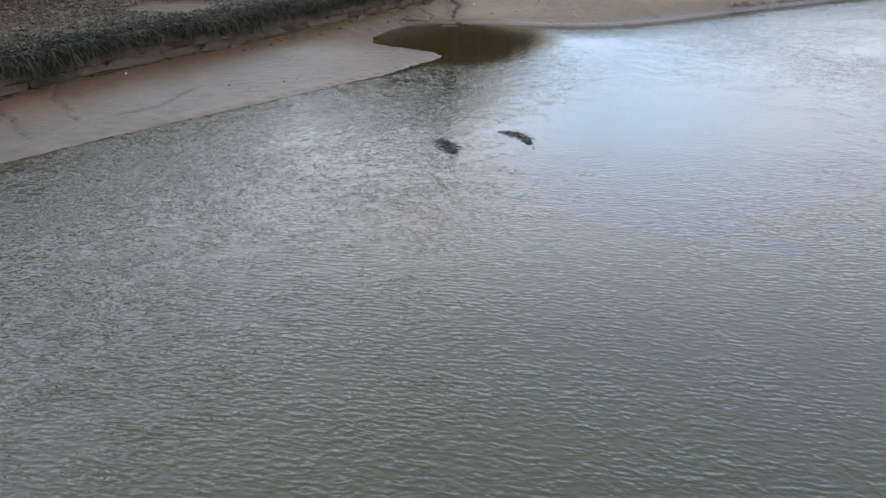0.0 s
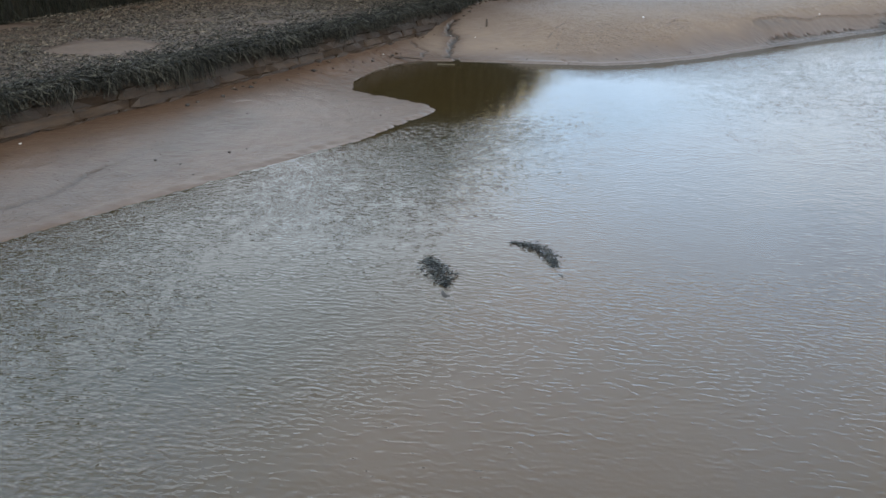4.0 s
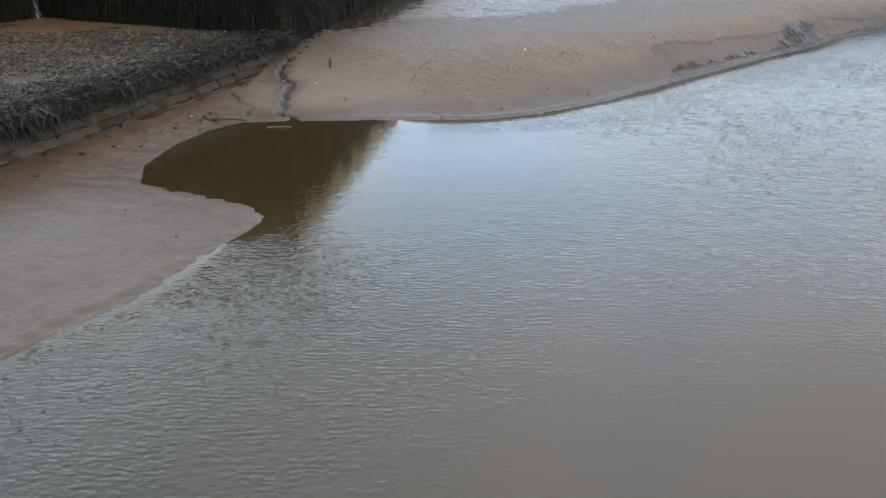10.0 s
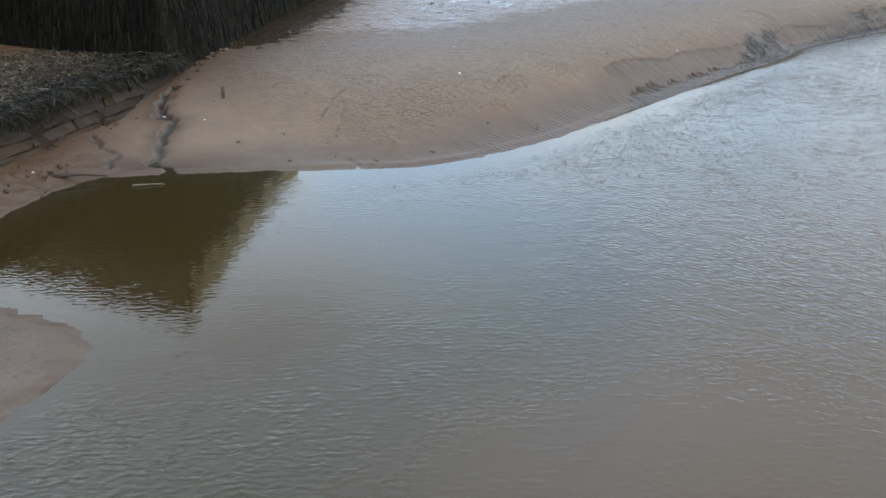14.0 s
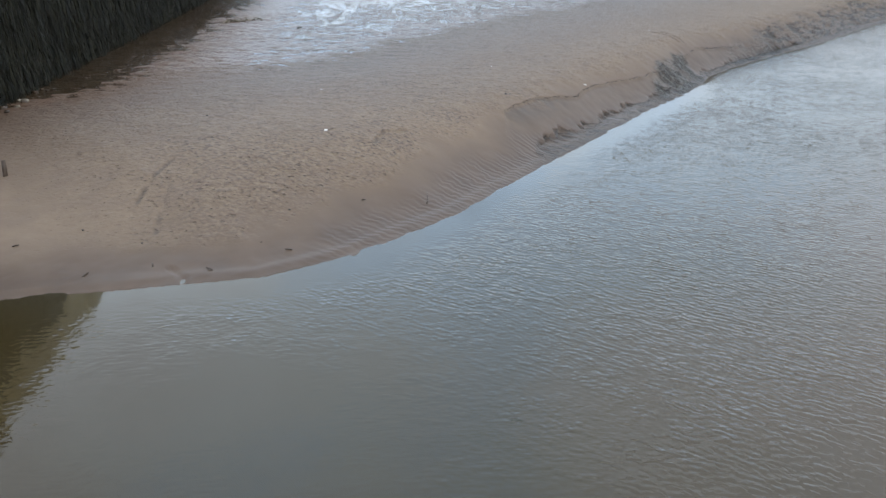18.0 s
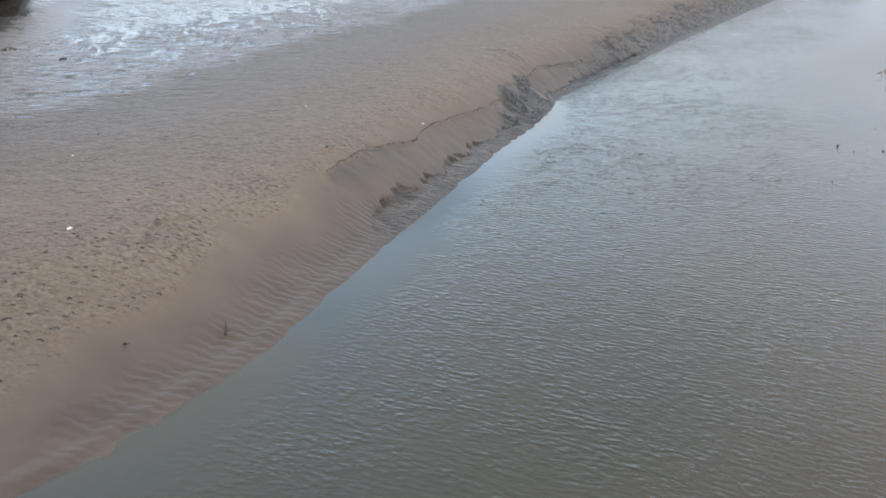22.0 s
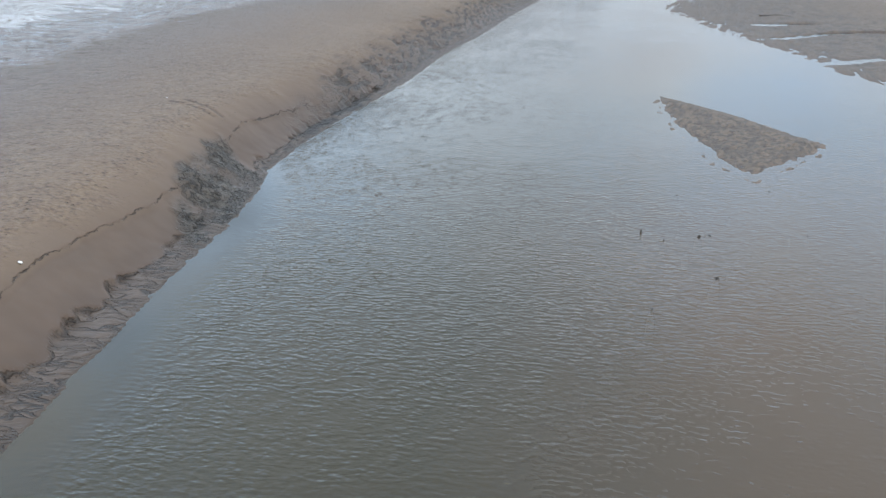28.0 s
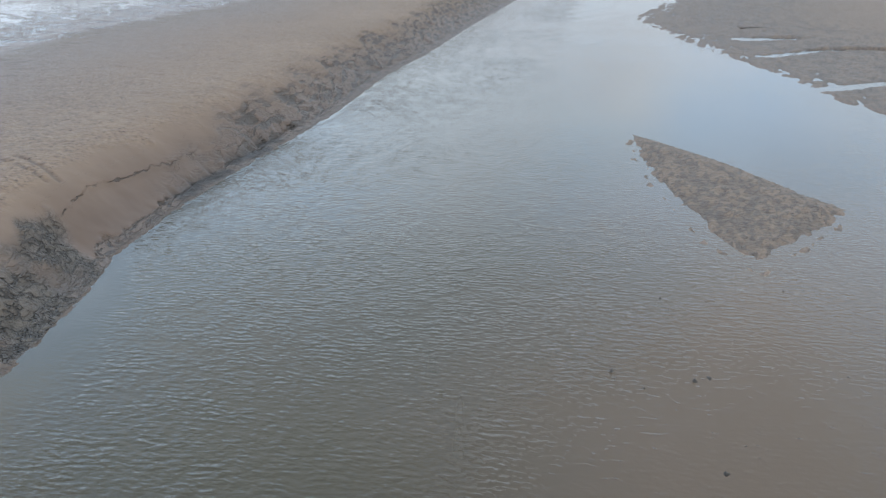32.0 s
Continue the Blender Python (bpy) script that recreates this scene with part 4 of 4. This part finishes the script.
# ---- the harbour wall ----
def harbour_wall(name, line, label, top, weed_top, density, blocks, top_blocks=None, first=0.0, last=1.0):
    wall = thing(name, (0, 0, 0), label, "harbour wall", kind="structure")
    ends, _, _ = along(line, [first, last])
    core_line = [tuple(ends[0]), *line[1:-1], tuple(ends[1])]
    part("core", back_wall("core", core_line, 0.4, top - 0.1, 1.2, WALL_STONE, 0.15), wall)
    if blocks:
        lay_courses(line, [(0.6 + 0.62 * i, 0.62) for i in range(7)], 1.6, 0.45, WALL_BLOCKS, wall, dice, start=first * 0.15, stop=1 - (1 - last) * 0.15)
        lay_courses(line, [(4.56, 0.38), (4.94, 0.38), (5.32, top - 5.32)], 1.5, 0.5, top_blocks, wall, dice, start=first * 0.15, stop=1 - (1 - last) * 0.15)
    n = int(span(line) * density)
    u = rng.uniform(0, 1, n)
    p, out, way = along(line, u)
    tuft = hills(u * span(line) / 0.45, 0 * u, 3)
    z = 0.95 + (weed_top - 0.9) * rng.uniform(0, 1, n) ** 0.85
    root = np.c_[p + out * (0.03 + 0.10 * tuft + 0.05 * rng.random(n))[:, None], z + 0.1 * tuft]
    go = np.c_[out * rng.uniform(0.03, 0.16, n)[:, None] + way * rng.normal(0, 0.05, n)[:, None], rng.uniform(0, 0.05, n)]
    drop = np.minimum(rng.uniform(0.25, 0.75, n), z - 0.85)
    part("weed_curtain", ribbons("weed_curtain", root, go, drop, rng.uniform(0.014, 0.034, n), WRACK, 0.2, 3, rng), wall, "black-green seaweed hanging in a dense curtain", "stuff")
    return wall


WALL_BLOCKS, TOP_BLOCKS = block_meshes(5, WALL_STONE, 31), block_meshes(5, TOP_STONE, 47)
harbour_wall("wall_west", WALL_W, "high stone harbour wall hung with black seaweed", 7.0, 4.6, 800, 0)
harbour_wall("wall_return", WALL_R, "short return of the harbour wall hung with black seaweed", 6.2, 4.6, 900, 1, block_meshes(5, BROWN_STONE, 53), last=0.85)
harbour_wall("wall_main", WALL_M, "high harbour wall with seaweed below and pale lichened stone on top", 5.7, 4.3, 800, 1, TOP_BLOCKS, first=0.035)

# ---- weed clumps in the river ----
def bed_at(x, y):
    return float(ground(np.array([x]), np.array([y]))["lift"][0])


def weed_clump(spine, wide, blades, label, seed, stone):
    """A stone under the water with a mat of wrack afloat on it. spine: from its up-river end."""
    grow = np.random.default_rng(seed)
    ob = thing("weed_clump", (*spine[0], 0), label, "seaweed", "weed clumps in the river")
    (sx, sy), (lx, ly, lz), turn = stone
    low = bed_at(sx, sy)
    part("stone", pebble("stone", DARK_STONE, (lx, ly, lz), seed, 1.0, 3), ob, "dark stone under the water",
         m=Matrix.Translation((-spine[0][0], -spine[0][1], 0)) @ pose(sx, sy, -0.96 * lz, 0, 0, turn))
    u = grow.beta(1.3, 1.3, blades)
    p, out, way = along(spine, u)
    girth = wide * np.sin(np.clip(u, 0.06, 0.97) * math.pi) ** 0.7
    q = p + out * (grow.normal(0, 0.45, blades) * girth)[:, None] - np.array(spine[0])
    yaw, size = grow.uniform(0, 6.28, blades), grow.uniform(0.035, 0.085, blades)
    root = np.c_[q, 0.003 + 0.035 * grow.random(blades) * (girth / wide)]
    go = np.c_[np.cos(yaw) * size, np.sin(yaw) * size, grow.uniform(-0.005, 0.03, blades)]
    part("fronds", ribbons("fronds", root, go, grow.uniform(0.0, 0.03, blades), grow.uniform(0.012, 0.028, blades), CLUMP_WRACK, 0.5, 3, grow), ob, kind="stuff")
    return ob


weed_clump([(7.30, 16.42), (7.22, 16.05), (7.22, 15.7), (7.12, 15.3)], 0.22, 560, "broad clump of black bladder wrack afloat in brown water", 3, ((7.03, 15.12), (0.12, 0.36, 0.16), -18))
weed_clump([(8.72, 16.52), (8.93, 16.32), (9.02, 15.95), (8.98, 15.6), (8.87, 15.32)], 0.16, 480, "long curved clump of black bladder wrack afloat in brown water", 4, ((8.83, 15.10), (0.08, 0.32, 0.16), -14))


def floating_tuft(x, y, reach, seed):
    grow = np.random.default_rng(seed)
    n = 26
    reach *= 0.5
    yaw, size = grow.normal(seed, 0.9, n), grow.uniform(0.4, 1.0, n) * reach
    root = np.c_[grow.normal(0, reach * 0.35, (n, 2)), grow.uniform(-0.03, -0.008, n)]
    go = np.c_[np.cos(yaw) * size, np.sin(yaw) * size, np.zeros(n)]
    me = ribbons("floating_weed", root, go, grow.uniform(0, 0.01, n), np.full(n, 0.018), CLUMP_WRACK, 0.4, 2, grow)
    ob = new("floating_weed", me)
    ob.matrix_basis = pose(x, y, 0.0)
    return tagged(ob, "small loose tuft of dark seaweed just under the surface", "seaweed", "loose weed on the river")


for n, (x, y, reach) in enumerate([(4.4, 13.2, 0.13), (7.1, 9.7, 0.10), (9.3, 18.9, 0.09), (11.4, 19.7, 0.10), (10.3, 17.1, 0.06), (6.9, 14.9, 0.06), (18.6, 24.65, 0.12),
                                   (16.5, 18.2, 0.06), (11.6, 16.7, 0.04), (10.3, 16.6, 0.04), (11.9, 16.1, 0.04), (36.25, 27.5, 0.12), (24.5, 25.8, 0.05), (21.2, 21.5, 0.05)]):
    floating_tuft(x, y, reach, n + 20)

# ---- stones and shells ----
for n, (x, y, size) in enumerate([(37.9, 25.1, 0.13), (37.75, 25.25, 0.08), (38.02, 25.2, 0.07), (37.0, 25.4, 0.09), (38.1, 25.6, 0.05), (37.7, 26.2, 0.07), (35.95, 24.9, 0.11), (36.7, 27.8, 0.05), (37.6, 28.4, 0.07),
                                  (38.3, 23.8, 0.05), (38.4, 23.5, 0.05), (39.8, 25.7, 0.07), (40.1, 25.8, 0.06), (39.0, 24.8, 0.05), (37.4, 25.8, 0.04), (36.7, 24.7, 0.05), (40.9, 24.1, 0.04), (36.0, 27.6, 0.05), (34.53, 25.68, 0.07)]):
    ob = new("river_stone", pebble("river_stone", DARK_STONE, (size, size * 0.75, max(0.05, 0.008 - bed_at(x, y))), n, 1.0, 2, 0.4))
    ob.matrix_basis = pose(x, y, bed_at(x, y), 0, 0, 57 * n)
    tagged(ob, "small dark stone lying on the river bed", "stone", "stones by the bar")
for n, (x, y, size) in enumerate([(22.65, 33.25, 0.06), (31.75, 33.75, 0.055), (15.88, 35.75, 0.06), (30.4, 35.95, 0.035), (12.35, 33.15, 0.06), (1.55, 24.1, 0.045), (40.6, 37.6, 0.03), (24.9, 36.4, 0.03), (16.45, 34.75, 0.05)]):
    size *= 0.7
    bm = bmesh.new()
    bmesh.ops.create_uvsphere(bm, u_segments=14, v_segments=8, radius=1)
    for v in bm.verts:
        rib = 1 + 0.05 * math.cos(9 * math.atan2(v.co.y, v.co.x))
        v.co = Vector((v.co.x * size * rib, v.co.y * size * 0.75 * rib, max(v.co.z, -0.15) * size * 0.5))
    ob = new("white_shell", from_bm("white_shell", bm, SHELL))
    ob.matrix_basis = pose(x, y, bed_at(x, y) + 0.01, 12, -8, 71 * n)
    tagged(ob, "white shell lying on the sand", "shell", "shells on the bank")
dark_bits = [(4.0, 22.85, 0.06), (4.45, 22.6, 0.05), (4.6, 21.95, 0.05), (6.4, 25.8, 0.05), (5.5, 23.1, 0.07), (5.9, 23.3, 0.05), (28.2, 33.45, 0.06), (17.5, 32.9, 0.04), (20.3, 31.2, 0.04),
             (19.4, 30.7, 0.03), (18.0, 31.9, 0.04), (10.6, 31.2, 0.07), (10.9, 31.9, 0.06), (10.4, 30.9, 0.05), (11.3, 32.1, 0.06), (11.8, 32.6, 0.07), (10.2, 28.2, 0.04), (9.2, 26.9, 0.04), (9.6, 25.4, 0.06),
             (17.1, 35.7, 0.05), (21.5, 35.8, 0.05), (26.2, 37.5, 0.05), (24.7, 33.8, 0.03), (29.6, 37.9, 0.04), (33.0, 36.2, 0.04), (31.85, 47.0, 0.11), (32.1, 47.2, 0.08), (29.7, 44.0, 0.06)]
for n, (x, y, size) in enumerate(dark_bits):
    size *= 0.55 if size < 0.1 else 0.8
    ob = new("dark_pebble", pebble("dark_pebble", DARK_STONE, (size, size * 0.7, size * 0.6), n + 40, 0.8, 2, 0.45))
    ob.matrix_basis = pose(x, y, bed_at(x, y) + size * 0.2, 0, 0, 43 * n)
    tagged(ob, "dark wet pebble half sunk in the mud", "pebble", "pebbles on the bank")
for n in range(26):
    u = dice.random()
    (p,), (out,), _ = along([(16.4, 37.0), (18.2, 38.9), (20.5, 41.6)], [u])
    size = dice.uniform(0.04, 0.10)
    x, y = p + out * dice.uniform(-0.1, 0.25)
    ob = new("rubble_stone", pebble("rubble_stone", dice.choice((PALE_STONE, LEDGE_STONE, LEDGE_STONE)), (size, size * 0.7, size * 0.5), n + 90, 0.8, 2, 0.4))
    ob.matrix_basis = pose(x, y, bed_at(x, y) + size * 0.15, 0, 0, 61 * n)
    tagged(ob, "sandstone rubble at the foot of the wall", "stone", "rubble below the wall")
for n in range(34):
    (p,), (out,), _ = along(LEDGE, [dice.uniform(0.60, 0.97)])
    size = dice.uniform(0.03, 0.09)
    x, y = p + out * dice.uniform(0.12, 0.75)
    ob = new("rubble_stone", pebble("rubble_stone", dice.choice((LEDGE_STONE, LEDGE_STONE, DARK_STONE)), (size, size * 0.7, size * 0.5), n + 190, 0.8, 2, 0.45))
    ob.matrix_basis = pose(x, y, bed_at(x, y) + size * 0.1, 0, 0, 61 * n)
    tagged(ob, "broken sandstone lying in mud below the ledge", "stone", "rubble below the ledge")
slab = new("flat_stone", pebble("flat_stone", PALE_STONE, (0.32, 0.22, 0.07), 5, 0.6, 3, 0.3))
slab.matrix_basis = pose(13.15, 34.85, LEDGE_TOP + 0.10, 3, -2, 40)
tagged(slab, "pale flat stone lying among seaweed on the ledge", "stone")

# ---- wood ----
z = bed_at(17.36, 35.75)
post = new("wooden_post", tube("wooden_post", [(0, 0, -0.3), (0.005, 0, 0), (0.015, 0.01, 0.14), (0.02, 0.015, 0.28)], [0.045, 0.042, 0.04, 0.033], WOOD, 8))
post.matrix_basis = pose(17.36, 35.75, z)
tagged(post, "short dark wooden stake stuck in the sand", "stake")


def branch(name, place, points, thick, material, label, twigs, seed):
    """A limb with side twigs, each a part."""
    roll = random.Random(seed)
    ob = thing(name, place, label, "driftwood")
    part("limb", tube("limb", points, [thick * (1 - 0.6 * n / (len(points) - 1)) for n in range(len(points))], material), ob)
    for n in range(twigs):
        a = Vector(points[roll.randrange(len(points) - 1)])
        tip = a + Vector((roll.uniform(-0.3, 0.3), roll.uniform(-0.3, 0.3), roll.uniform(0.02, 0.12)))
        part("twig", tube("twig", [a, (a + tip) / 2 + Vector((0, 0, 0.03)), tip], [thick * 0.4, thick * 0.3, thick * 0.15], material, 5), ob)
    return ob


branch("driftwood_branch", (12.6, 33.05, 0.10), [(0, 0, 0.02), (0.3, -0.1, 0.05), (0.6, -0.22, 0.04), (0.95, -0.42, 0.0)], 0.05, WOOD, "dark forked driftwood branch on the mud by the cove", 4, 1)
branch("driftwood_branch", (11.35, 32.25, 0.12), [(0, 0, 0.0), (0.15, 0.2, 0.05), (0.25, 0.45, 0.03)], 0.035, WOOD, "short dark driftwood branch on the mud by the cove", 2, 2)
branch("wooden_rod", (13.80, 31.95, 0.0), [(0, 0, -0.03), (0.02, 0.02, 0.02), (0.25, -0.10, 0.025), (0.52, -0.22, 0.02), (0.54, -0.24, -0.02)], 0.022, TWIG, "pale bent rod lying at the surface of the cove", 0, 3)
branch("driftwood_log", (74.2, 24.3, bed_at(74.6, 23.7)), [(0, 0, 0.05), (0.4, -0.55, 0.07), (0.9, -1.2, 0.05)], 0.035, WOOD, "dark driftwood log lying on the far bank", 2, 4)
branch("small_stick", (22.80, 30.50, bed_at(22.85, 30.5)), [(0, 0, 0.0), (0.06, 0.04, 0.03), (0.14, 0.12, 0.06)], 0.016, WOOD, "small dark stick on the rippled sand", 1, 5)
for n, (x, y) in enumerate([(16.9, 31.6), (17.8, 31.2), (18.4, 30.5), (19.7, 30.3), (20.9, 32.0), (21.7, 31.0), (16.5, 33.2)]):
    turn = 50 * n
    ob = new("small_twig", tube("small_twig", [(0, 0, 0), (0.05, 0.01, 0.02), (0.11, 0.03, 0.03)], [0.012, 0.010, 0.006], WOOD, 5))
    ob.matrix_basis = pose(x, y, bed_at(x, y), 0, 0, turn)
    tagged(ob, "dark twig lying on the sand", "twig", "twigs on the bank")

# ---- a tangle of cut branches at the edge of the pan ----
brush = thing("brushwood", (31.8, 50.3, PAN_LEVEL - 0.03), "tangled heap of bleached brushwood in the shallows", "driftwood")
roll = random.Random(9)
for n in range(22):
    a = Vector((roll.uniform(-1.0, 0.9), roll.uniform(-0.3, 0.3), 0))
    b = a + Vector((roll.uniform(-0.6, 0.6), roll.uniform(-0.3, 0.3), 0))
    top = (a + b) / 2 + Vector((0, 0, roll.uniform(0.04, 0.20)))
    part("twig", tube("twig", [a, a.lerp(top, 0.6) + Vector((0, 0, 0.04)), top, b.lerp(top, 0.5), b], [0.022, 0.02, 0.018, 0.014, 0.008], TWIG if n % 3 else WOOD, 5), brush)

# ---- blocks of the ledge, last as they are many ----
lay_courses(LEDGE, [(0.28, 0.23), (0.51, 0.22), (0.73, 0.23), (0.96, 0.28)], 1.5, 0.40, block_meshes(6, LEDGE_STONE, 11), ledge, dice, start=0.15, step_out=0.14)
